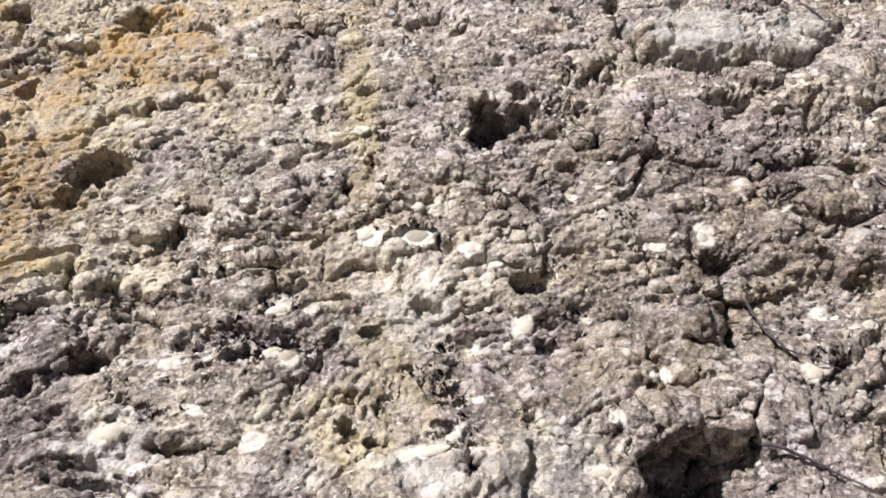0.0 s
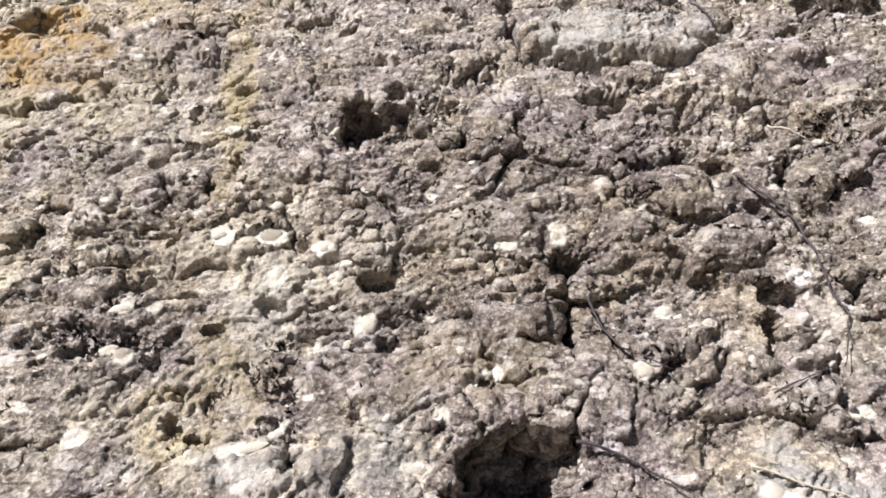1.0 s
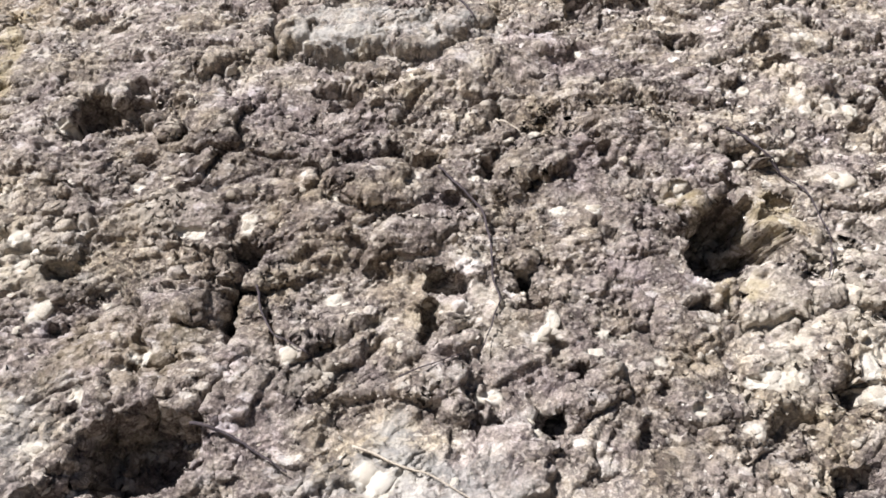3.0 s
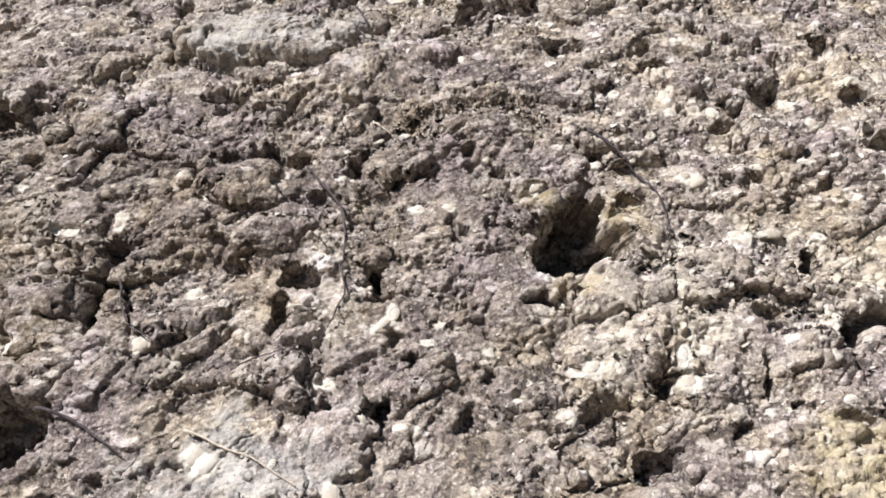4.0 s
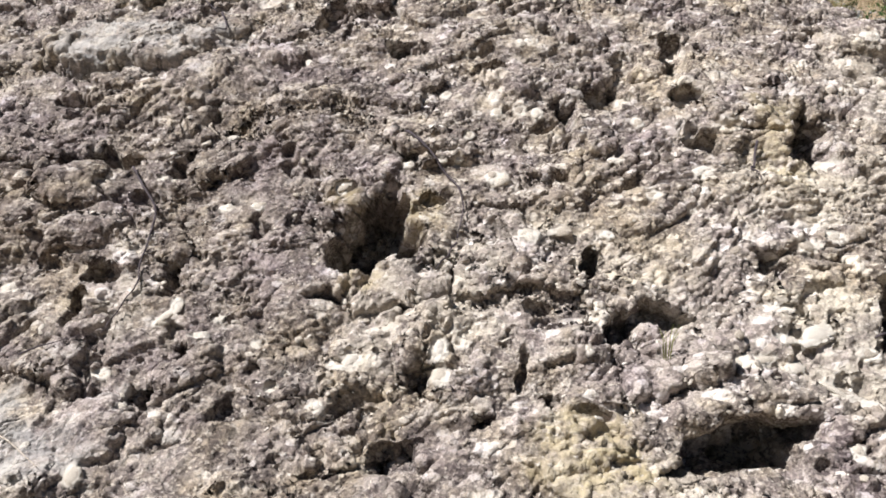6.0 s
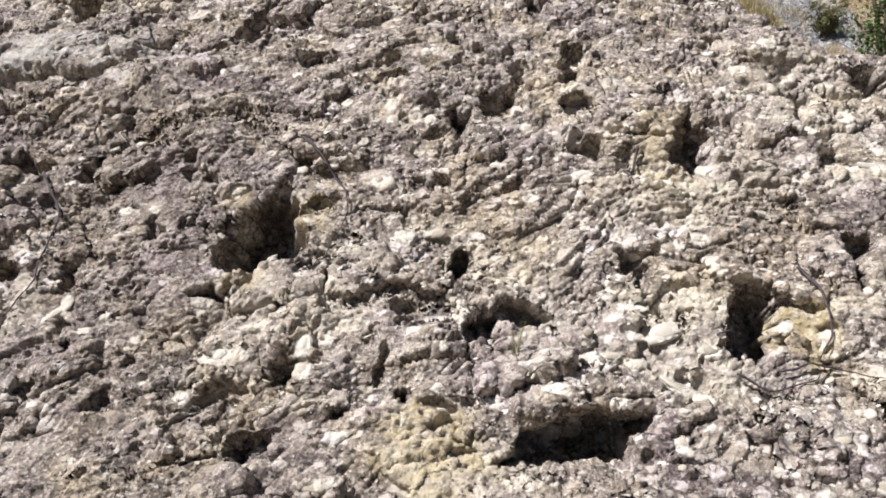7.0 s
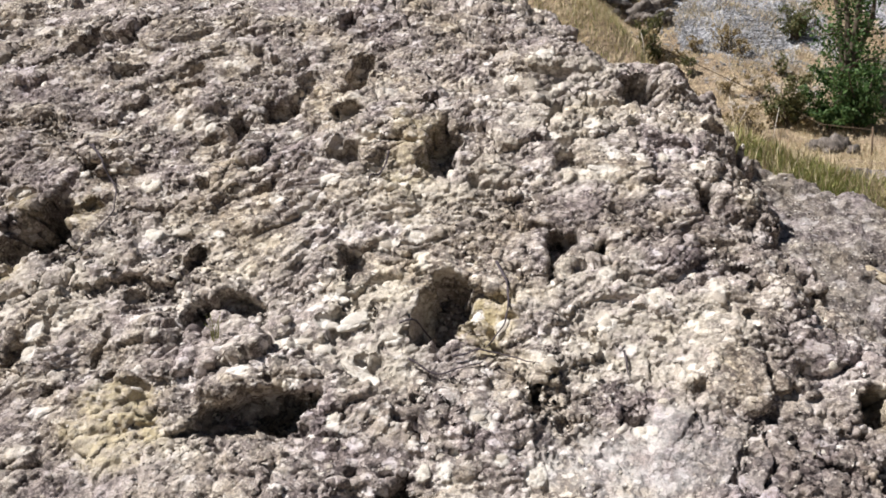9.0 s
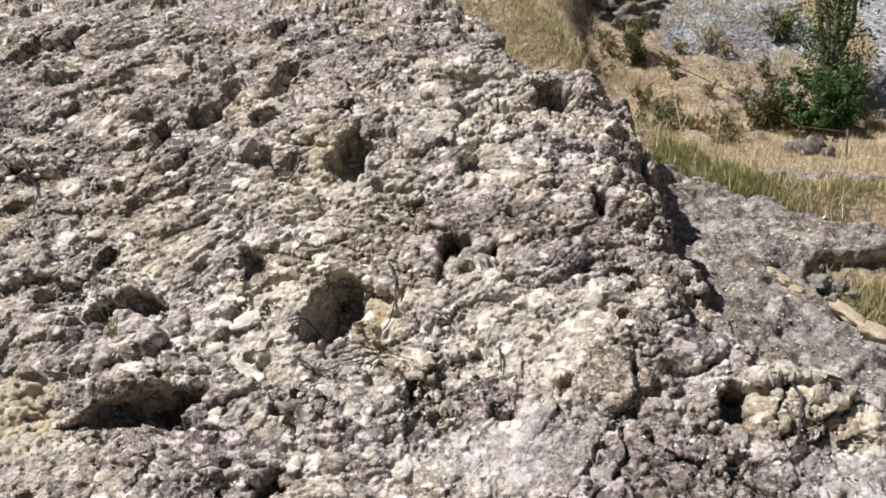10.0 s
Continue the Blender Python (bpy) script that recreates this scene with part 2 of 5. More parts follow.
def grid_mesh(name, points, columns, rows, keep=None):
    """A sheet from an array of rows x columns points, or those of its squares that are to be kept."""
    k = np.arange(rows * columns).reshape(rows, columns)
    quads = np.stack([k[:-1, :-1], k[:-1, 1:], k[1:, 1:], k[1:, :-1]], -1).reshape(-1, 4)
    if keep is not None:
        quads = quads[keep[:-1, :-1].reshape(-1)]
    me = bpy.data.meshes.new(name)
    me.vertices.add(rows * columns)
    me.vertices.foreach_set("co", points.reshape(-1).astype(np.float32))
    me.loops.add(quads.size)
    me.loops.foreach_set("vertex_index", quads.reshape(-1).astype(np.int32))
    me.polygons.add(len(quads))
    me.polygons.foreach_set("loop_start", np.arange(0, quads.size, 4, dtype=np.int32))
    me.polygons.foreach_set("use_smooth", np.ones(len(quads), dtype=bool))
    me.update(calc_edges=True)
    return me


def soup(name, verts, faces, smooth=True):
    """A mesh from arrays of corners and of triangles."""
    me = bpy.data.meshes.new(name)
    verts, faces = np.asarray(verts, np.float32), np.asarray(faces, np.int32)
    me.vertices.add(len(verts))
    me.vertices.foreach_set("co", verts.reshape(-1))
    me.loops.add(faces.size)
    me.loops.foreach_set("vertex_index", faces.reshape(-1))
    me.polygons.add(len(faces))
    me.polygons.foreach_set("loop_start", np.arange(0, faces.size, faces.shape[1], dtype=np.int32))
    me.polygons.foreach_set("use_smooth", np.full(len(faces), smooth, dtype=bool))
    me.update(calc_edges=True)
    return me


def part(name, mesh, mat, parent=None, label=""):
    if isinstance(mesh, bmesh.types.BMesh):
        bm, mesh = mesh, bpy.data.meshes.new(name)
        bm.to_mesh(mesh)
        bm.free()
    ob = new(name, mesh)
    if mat and not mesh.materials:
        mesh.materials.append(mat)
    ob.parent = parent
    return tagged(ob, label)


rng = np.random.default_rng(7)

# ---- the rock face: a plane leaning back, in metres along (u), up the slope (v) and out of it (w) ----
SLOPE = radians(43.0)
FOOT = np.array((0.0, 3.9, 2.6))
UP = np.array((0.0, math.cos(SLOPE), math.sin(SLOPE)))
OUT = np.array((0.0, -math.sin(SLOPE), math.cos(SLOPE)))


def on_face(u, v, w):
    u, v, w = (np.asarray(a, float)[..., None] for a in (u, v, w))
    return FOOT + u * np.array((1.0, 0, 0)) + v * UP + w * OUT


def spread(lo, a, b, hi, fine, out):
    """Even steps from a to b, growing ones out to lo and hi."""
    inner = np.arange(a, b, fine)
    left = a - (a - lo) * np.linspace(0, 1, out)[1:][::-1] ** 2
    right = b + (hi - b) * np.linspace(0, 1, out) ** 2
    return np.concatenate([left, inner, right])


us = spread(-9.0, -3.3, 9.5, 11.5, 0.0086, 50)
vs = spread(-4.6, -1.75, 1.0, 1.0, 0.0086, 40)[:-40]
vs = np.concatenate([vs, np.arange(vs[-1] + 0.0086, 2.75, 0.0125), 2.75 + 2.75 * np.linspace(0, 1, 40) ** 2])
U, V = np.meshgrid(us, vs)


def base(u, v):
    a, b = np.clip(u, -4, 9.2), np.clip(v, -2.4, 3.0)
    return 0.0322 - 0.0061 * a + 0.0294 * b + 0.003 * a * a + 0.0147 * a * b + 0.0161 * b * b - 0.0008 * a**3 - 0.0023 * a * a * b - 0.0012 * a * b * b - 0.0142 * b**3


def edge(v):
    """How far to the right the outcrop reaches, by height up the slope."""
    return np.interp(v, (-4.6, -2.6, -1.4, -0.85, -0.6, -0.08, 0.35, 0.8, 1.55, 2.02, 2.3, 2.5, 3.05, 4.5), (11.0, 10.8, 10.4, 9.75, 8.95, 8.74, 8.58, 8.52, 8.36, 8.3, 7.6, 7.3, 7.15, 6.2))


W = base(U, V)
warp_u, warp_v = 0.05 * layered(U * 5, V * 5, 11, 2), 0.05 * layered(U * 5, V * 5, 14, 2)
RISE_U, RISE_V = np.zeros_like(U), np.zeros_like(U)
# the grain of the rock lies aslant, steeper at the start of the outcrop
P, Q = U + 0.16 * layered(U * 0.9, V * 0.9, 37, 3), V + 0.16 * layered(U * 0.9, V * 0.9, 39, 3)
ALONG, ACROSS = P * 0.93 + Q * 0.36, Q * 0.93 - 0.36 * P - 0.10 * np.clip(3.0 - P, 0, 7)
# broad swells, and shallow steps where beds end
W += 0.045 * layered(U * 0.9, V * 0.9, 21, 2) + 0.026 * layered(ALONG * 1.6, ACROSS * 2.8, 31, 3)
f1, f2, own, dx, dy = lumps(ALONG / 0.75 + warp_u * 3, ACROSS / 0.40 + warp_v * 3, 38)
W += 0.070 * (own - 0.5 + 0.7 * dy) * step(0.0, 0.35, f2 - f1)
# thin creases along the grain
for scale, deep, seed in ((2.4, 0.045, 63), (5.5, 0.024, 64)):
    crease = np.abs(layered(ALONG * scale, ACROSS * scale * 1.9, seed, 3, 0.5))
    W -= deep * (1 - step(0.0, 0.09, crease)) * step(-0.05, 0.35, layered(U * 1.7, V * 1.7, seed + 200, 2))
W -= 0.075 * step(0.52, 0.72, layered(ALONG * 3.2, ACROSS * 5.0, 71, 2))

# patch masks; the darkening one takes in lichen and plain dark areas
STAINS = {word: np.zeros_like(U) for word in ("pale", "ochre", "rust", "dark_grey", "chalk", "clast", "rich")}
STAINS["rich"][:] = np.clip(0.62 + 0.36 * step(2.6, 5.2, U + 0.8 * V) + 0.45 * layered(U * 1.1, V * 1.4, 93, 3), 0.15, 1)


def window(u, v, r):
    i, j = np.searchsorted(us, (u - r, u + r)), np.searchsorted(vs, (v - r, v + r))
    return slice(j[0], max(j[1], j[0] + 1)), slice(i[0], max(i[1], i[0] + 1))


def pit(u, v, ru, rv, depth, turn=0.0, under=0.55):
    """A hollow that bites under its upper and its sunward lip."""
    if rv > 2 * ru and v > 0.6:
        ru, rv = 1.4 * ru, 0.8 * rv
    s = window(u, v, 1.8 * max(ru, rv))
    a, b = U[s] - u + 0.8 * warp_u[s], V[s] - v + 0.8 * warp_v[s]
    c, d = math.cos(radians(turn)), math.sin(radians(turn))
    r = np.hypot((a * c + b * d) / ru, (b * c - a * d) / rv) + 0.24 * layered(U[s] * 6.5, V[s] * 6.5, 91, 2, 0.5)
    k = 0.8 * (1 - step(0.80, 1.08, r)) + 0.2 * (1 - step(0.0, 0.9, r))
    depth = depth * (1.9 + 0.45 * min(1.0, max(0.0, (math.sqrt(ru * rv) - 0.05) / 0.08)))
    W[s] -= depth * k
    RISE_V[s] += 0.55 * under * depth * k
    RISE_U[s] -= 0.28 * under * depth * k


def ledge(points, width, depth):
    """A crack or step along a line of (u, v)."""
    for (u0, v0), (u1, v1) in zip(points[:-1], points[1:]):
        n = max(2, int(math.hypot(u1 - u0, v1 - v0) / (width * 1.2)))
        for k in range(n):
            t = k / n
            pit(u0 + (u1 - u0) * t, v0 + (v1 - v0) * t, width * rng.uniform(0.7, 1.3), width * rng.uniform(0.7, 1.3), depth * rng.uniform(0.35, 0.6), 0, 0.2)


def swell(u, v, ru, rv, height, turn=0.0):
    s = window(u, v, 2.2 * max(ru, rv))
    a, b = U[s] - u + warp_u[s], V[s] - v + warp_v[s]
    c, d = math.cos(radians(turn)), math.sin(radians(turn))
    r = np.hypot((a * c + b * d) / ru, (b * c - a * d) / rv)
    W[s] += height * (1 - step(0.3, 1.15, r))


def plate(u, v, ru, rv, height, turn=0.0):
    """A flat slab that stands out of the face, with a sharp rim."""
    s = window(u, v, 1.5 * max(ru, rv))
    a, b = U[s] - u + warp_u[s], V[s] - v + warp_v[s]
    c, d = math.cos(radians(turn)), math.sin(radians(turn))
    r = (np.abs((a * c + b * d) / ru) ** 3 + np.abs((b * c - a * d) / rv) ** 3) ** (1 / 3) + 0.10 * layered(U[s] * 6, V[s] * 6, 96, 3)
    k = 1 - step(0.86, 0.98, r)
    level = (W[s] * k).sum() / k.sum()
    W[s] += (level + height + 0.6 * (W[s] - level) - W[s]) * k


def stained(word, u, v, ru, rv, turn=0.0, amount=1.0):
    s = window(u, v, 2.0 * max(ru, rv))
    a, b = U[s] - u, V[s] - v
    c, d = math.cos(radians(turn)), math.sin(radians(turn))
    r = np.hypot((a * c + b * d) / ru, (b * c - a * d) / rv) + 0.45 * layered(U[s] * 3, V[s] * 3, 95, 4, 0.6)
    STAINS[word][s] = np.maximum(STAINS[word][s], amount * (1 - step(0.45, 1.25, r)))


CLASTS = []


def clast(u, v, long, wide, turn=0.0):
    """A pale pebble flush with the face: the rock round it is worn level."""
    CLASTS.append((u, v, long, wide, turn))
    s = window(u, v, 1.2 * max(long, wide))
    a, b = U[s] - u + 0.25 * warp_u[s], V[s] - v + 0.25 * warp_v[s]
    c, d = math.cos(radians(turn)), math.sin(radians(turn))
    r = np.hypot((a * c + b * d) / (long / 2), (b * c - a * d) / (wide / 2)) + 0.18 * layered(U[s] * 22, V[s] * 22, 97, 2)
    k = 1 - step(0.70, 1.0, r)
    if k.sum() > 0:
        level = (W[s] * k).sum() / k.sum()
        W[s] += (level + 0.10 * wide - W[s]) * k * 0.8
        STAINS["clast"][s] = np.maximum(STAINS["clast"][s], k)


pit(-1.905, 0.515, 0.179, 0.143, 0.13)
pit(-2.007, 0.305, 0.078, 0.1, 0.08)
pit(0.304, 0.833, 0.112, 0.268, 0.13)
pit(0.493, 0.967, 0.114, 0.16, 0.08)
pit(0.859, 0.713, 0.076, 0.11, 0.07)
pit(1.708, 1.098, 0.179, 0.069, 0.05)
pit(2.037, 0.565, 0.116, 0.092, 0.06)
pit(2.246, 0.533, 0.083, 0.057, 0.05)
pit(1.356, -0.148, 0.127, 0.103, 0.10)
pit(1.344, -0.507, 0.055, 0.168, 0.12)
pit(1.36, -0.33, 0.05, 0.12, 0.08)
pit(1.07, -1.25, 0.26, 0.21, 0.21, 24)
pit(0.82, -1.43, 0.18, 0.12, 0.07, 20)
pit(1.089, -1.005, 0.028, 0.1, 0.06)
pit(0.423, -0.239, 0.095, 0.064, 0.05)
pit(0.497, -0.567, 0.069, 0.058, 0.06)
pit(-1.599, -0.317, 0.092, 0.082, 0.07)
pit(-1.545, -0.714, 0.111, 0.08, 0.08)
pit(-1.794, -0.854, 0.038, 0.061, 0.05)
pit(-0.76, 0.395, 0.081, 0.09, 0.05)
pit(-0.513, 0.354, 0.048, 0.089, 0.05)
pit(-0.391, 0.552, 0.063, 0.038, 0.04)
pit(-1.356, 0.064, 0.046, 0.082, 0.06)
pit(-0.915, -0.685, 0.06, 0.048, 0.04)
pit(-0.27, -1.125, 0.055, 0.033, 0.04)
pit(0.107, -1.21, 0.046, 0.066, 0.05)
pit(-2.081, 2.049, 0.156, 0.181, 0.05)
pit(-2.976, 2.162, 0.127, 0.2, 0.08)
pit(-1.467, 1.085, 0.072, 0.057, 0.04)
pit(-0.864, 1.87, 0.06, 0.063, 0.04)
pit(-1.05, -1.29, 0.023, 0.051, 0.05)
pit(1.819, -0.682, 0.044, 0.03, 0.03)
pit(1.361, -1.281, 0.054, 0.035, 0.06)
pit(-0.696, -0.576, 0.041, 0.02, 0.03)
pit(-0.342, -0.504, 0.039, 0.024, 0.03)
pit(-2.575, 1.297, 0.055, 0.08, 0.05)
pit(3.862, -0.033, 0.248, 0.292, 0.26)
pit(4.965, 1.055, 0.103, 0.176, 0.1)
pit(5.223, 1.223, 0.172, 0.141, 0.06)
pit(5.726, 1.774, 0.073, 0.271, 0.07)
pit(5.788, 0.747, 0.108, 0.141, 0.08)
pit(6.424, 0.828, 0.134, 0.245, 0.14)
pit(5.049, -0.23, 0.062, 0.117, 0.13)
pit(5.184, -0.597, 0.085, 0.125, 0.13)
pit(5.385, -0.527, 0.154, 0.081, 0.11, 0, 0.9)
pit(5.248, -0.727, 0.053, 0.06, 0.07)
pit(5.66, -1.24, 0.38, 0.125, 0.16, 17, 0.8)
pit(5.82, -1.27, 0.15, 0.13, 0.08)
pit(4.785, -1.061, 0.047, 0.069, 0.07)
pit(5.986, -0.162, 0.109, 0.101, 0.08)
pit(4.205, -0.922, 0.038, 0.107, 0.08)
pit(4.671, -0.852, 0.021, 0.107, 0.05)
pit(3.645, -0.443, 0.094, 0.057, 0.07)
pit(2.48, -0.633, 0.079, 0.056, 0.05)
pit(2.406, -0.362, 0.107, 0.05, 0.05)
pit(2.863, -1.085, 0.065, 0.063, 0.08)
pit(2.789, -0.323, 0.052, 0.094, 0.07)
pit(4.473, -1.181, 0.039, 0.044, 0.05)
pit(4.071, -1.396, 0.039, 0.091, 0.08)
pit(4.457, 1.437, 0.099, 0.064, 0.04)
pit(3.89, 1.702, 0.104, 0.087, 0.05)
pit(1.994, 0.543, 0.277, 0.062, 0.05)
pit(2.682, 1.043, 0.083, 0.056, 0.03)
pit(2.631, 0.915, 0.117, 0.063, 0.03)
pit(5.747, 1.151, 0.122, 0.104, 0.05)
pit(3.979, 0.608, 0.054, 0.064, 0.05)
pit(3.711, -0.768, 0.032, 0.052, 0.05)
pit(2.394, -0.345, 0.116, 0.072, 0.07)
pit(2.315, -0.544, 0.042, 0.116, 0.07)
pit(2.858, -1.091, 0.044, 0.069, 0.08)
pit(2.817, -0.284, 0.02, 0.135, 0.06)
pit(3.898, 0.347, 0.055, 0.097, 0.05)
pit(3.845, 1.659, 0.098, 0.103, 0.06)
pit(2.7, 0.994, 0.106, 0.065, 0.04)
pit(4.142, 0.257, 0.064, 0.036, 0.04)
pit(2.536, -1.064, 0.063, 0.031, 0.04)
pit(3.366, -0.921, 0.046, 0.037, 0.03)
pit(2.901, -0.701, 0.034, 0.048, 0.04)
pit(7.82, 1.72, 0.19, 0.24, 0.13)
pit(7.287, 1.425, 0.168, 0.125, 0.11)
pit(7.753, 1.25, 0.054, 0.077, 0.05)
pit(8.184, 0.513, 0.056, 0.079, 0.08)
pit(7.26, 0.011, 0.093, 0.143, 0.1)
pit(7.499, -0.012, 0.072, 0.097, 0.1)
pit(7.213, -0.237, 0.083, 0.075, 0.1)
pit(6.60, -0.50, 0.16, 0.27, 0.20, 0, 0.3)
pit(6.82, -0.48, 0.16, 0.20, 0.05)
pit(7.115, -1.013, 0.029, 0.085, 0.05)
pit(7.61, -1.108, 0.069, 0.04, 0.06)
pit(5.969, -1.097, 0.05, 0.041, 0.06)
pit(4.633, -1.613, 0.078, 0.044, 0.06)
pit(4.53, -1.166, 0.053, 0.051, 0.05)
pit(4.093, -1.359, 0.101, 0.123, 0.07)
pit(8.156, -0.101, 0.051, 0.043, 0.05)
pit(5.476, 2.583, 0.078, 0.282, 0.08)
pit(3.288, 2.17, 0.075, 0.292, 0.06)
pit(1.793, 2.473, 0.096, 0.235, 0.08)
pit(4.023, 1.66, 0.056, 0.136, 0.06)
pit(5.716, 1.587, 0.071, 0.177, 0.07)
pit(4.824, -1.045, 0.047, 0.075, 0.06)
pit(6.115, -1.204, 0.043, 0.03, 0.04)
pit(4.495, 1.439, 0.094, 0.058, 0.04)
pit(5.195, -0.648, 0.05, 0.059, 0.05)
pit(4.152, -0.939, 0.05, 0.085, 0.06)
pit(8.828, -0.925, 0.093, 0.127, 0.14)
pit(8.152, 0.537, 0.074, 0.096, 0.09)
pit(6.484, -1.608, 0.089, 0.115, 0.12)
pit(8.575, -1.307, 0.086, 0.04, 0.06)
pit(8.371, -1.216, 0.05, 0.059, 0.06)
pit(7.112, -0.964, 0.024, 0.093, 0.06)
pit(7.418, -1.046, 0.079, 0.028, 0.04)
pit(8.252, -0.461, 0.034, 0.037, 0.04)
pit(8.362, -0.204, 0.07, 0.069, 0.05)
pit(8.771, -0.398, 0.042, 0.055, 0.06)
pit(6.265, -1.518, 0.046, 0.066, 0.05)
pit(8.998, -0.857, 0.126, 0.039, 0.06)
ledge([(1.188, 2.208), (1.192, 1.885), (1.25, 1.542)], 0.06, 0.26)
ledge([(1.25, 1.56), (1.40, 1.46), (1.573, 1.40), (1.972, 1.42)], 0.05, 0.16)
ledge([(-1.324, 0.256), (-1.399, 0.063), (-1.494, -0.072), (-1.574, -0.237), (-1.605, -0.411)], 0.028, 0.06)
ledge([(1.395, -0.837), (1.325, -1.031), (1.262, -1.186), (1.16, -1.334)], 0.019, 0.07)
ledge([(4.191, -0.705), (4.174, -0.9), (4.203, -1.016)], 0.017, 0.05)
ledge([(4.508, 0.21), (4.666, 0.218), (4.828, 0.275)], 0.019, 0.05)
ledge([(4.522, -0.312), (4.635, -0.399), (4.777, -0.413)], 0.018, 0.05)
ledge([(7.369, -1.096), (7.56, -1.065), (7.626, -1.122), (7.687, -1.086)], 0.018, 0.06)
ledge([(8.164, -1.155), (8.329, -1.221), (8.423, -1.162)], 0.021, 0.06)
ledge([(8.489, -1.284), (8.646, -1.33), (8.789, -1.437)], 0.024, 0.05)
ledge([(5.229, 0.451), (5.433, 0.559), (5.646, 0.62)], 0.022, 0.05)
ledge([(2.554, 0.076), (2.725, 0.039), (2.842, -0.162)], 0.018, 0.04)
ledge([(5.283, -1.435), (5.332, -1.341), (5.329, -1.521)], 0.02, 0.06)
ledge([(0.182, -0.249), (0.349, -0.214), (0.479, -0.316), (0.565, -0.543)], 0.017, 0.04)
ledge([(-1.933, -0.584), (-1.816, -0.483), (-1.657, -0.412)], 0.018, 0.04)
ledge([(-0.643, -0.886), (-0.565, -0.71), (-0.483, -0.506)], 0.013, 0.04)
ledge([(3.174, -0.629), (3.342, -0.591), (3.403, -0.411)], 0.015, 0.04)
ledge([(4.14, 1.478), (3.943, 1.276), (3.708, 1.212)], 0.026, 0.05)
plate(1.881, 1.728, 0.62, 0.26, 0.07)
swell(3.895, 1.375, 0.21, 0.194, 0.06)
swell(5.574, -1.112, 0.346, 0.078, 0.05)
swell(7.342, 1.887, 0.427, 0.325, 0.05)
swell(8.138, 1.813, 0.184, 0.275, 0.06)
swell(2.025, 0.138, 0.293, 0.305, 0.05)
swell(4.954, -0.746, 0.186, 0.207, 0.04)
plate(9.141, -0.793, 0.234, 0.098, 0.08)
swell(3.964, 1.667, 0.056, 0.112, 0.05)
swell(1.62, -0.36, 0.42, 0.34, -0.075)
swell(0.15, 0.55, 0.55, 0.6, 0.06)
swell(3.3, 0.95, 0.4, 0.32, 0.06)
swell(5.0, 1.24, 0.34, 0.28, -0.07)
swell(7.55, 1.65, 0.6, 0.5, -0.05)
swell(8.3, -0.42, 0.4, 0.35, 0.11)
swell(6.12, 0.62, 0.22, 0.18, -0.10)
stained("rust", -1.921, 1.754, 0.32, 0.599, 0, 0.9)
stained("rust", -2.245, 0.43, 0.298, 0.5, 0, 0.75)
stained("rust", -3.399, 1.823, 0.576, 0.638, 0, 0.8)
stained("rust", -2.45, 1.25, 0.30, 0.70, -12, 0.7)
stained("rust", -2.15, -0.15, 0.16, 0.35, 0, 0.6)
stained("rust", -1.62, 1.45, 0.30, 0.35, 0, 0.55)
stained("ochre", -0.525, 1.271, 0.124, 0.925, 8, 0.9)
stained("ochre", -1.293, 1.057, 0.371, 0.415, 0, 0.4)
stained("pale", -0.067, -0.128, 0.618, 0.297, 0, 0.75)
stained("pale", 0.89, 0.079, 0.288, 0.167, 0, 0.7)
stained("pale", -1.49, 0.023, 0.203, 0.169, 0, 0.5)
stained("pale", -2.33, 1.344, 0.231, 0.697, 0, 0.5)
stained("ochre", -0.274, -0.965, 0.29, 0.395, 0, 0.55)
stained("ochre", 0.822, -0.74, 0.417, 0.211, 0, 0.5)
stained("chalk", -0.091, -0.42, 0.147, 0.217, 0, 0.6)
stained("pale", -0.807, -1.055, 0.115, 0.206, 0, 0.9)
stained("chalk", -1.317, -1.131, 0.148, 0.157, 0, 0.9)
stained("chalk", -0.077, -1.237, 0.249, 0.15, 0, 0.8)
stained("chalk", 0.44, -1.171, 0.318, 0.199, 0, 0.5)
stained("dark_grey", 0.604, 0.819, 0.5, 0.396, 0, 0.6)
stained("dark_grey", 1.8, 0.118, 0.545, 0.42, 0, 0.9)
stained("dark_grey", -1.765, -1.05, 0.31, 0.443, 0, 0.7)
stained("dark_grey", -0.583, 0.291, 0.363, 0.294, 0, 0.5)
stained("dark_grey", -1.144, 1.618, 0.524, 0.408, 0, 0.4)
stained("pale", -1.906, -0.219, 0.444, 0.245, -10, 0.8)
stained("ochre", -2.07, -0.214, 0.265, 0.157, 0, 0.8)
stained("chalk", 1.904, 1.762, 0.718, 0.348, 0, 0.9)
stained("pale", 1.679, -0.821, 0.3, 0.11, 0, 0.6)
stained("chalk", 2.135, -1.273, 0.226, 0.192, 0, 0.9)
stained("pale", 2.57, -0.502, 0.132, 0.284, 0, 0.7)
stained("pale", 3.917, -0.55, 0.174, 0.419, 0, 0.8)
stained("ochre", 5.015, -1.272, 0.309, 0.189, 0, 0.9)
stained("pale", 5.025, -1.285, 0.268, 0.173, 0, 0.5)
stained("ochre", 3.622, 0.249, 0.126, 0.129, 0, 0.8)
stained("ochre", 4.143, 0.151, 0.157, 0.185, 0, 0.7)
stained("ochre", 3.829, -0.347, 0.147, 0.101, 0, 0.7)
stained("pale", 4.331, -0.444, 0.333, 0.373, 0, 0.6)
stained("pale", 4.78, 0.043, 0.508, 0.179, 0, 0.5)
stained("dark_grey", 1.568, 0.219, 0.52, 0.497, 0, 0.9)
stained("dark_grey", 2.026, -0.958, 0.408, 0.248, 0, 0.5)
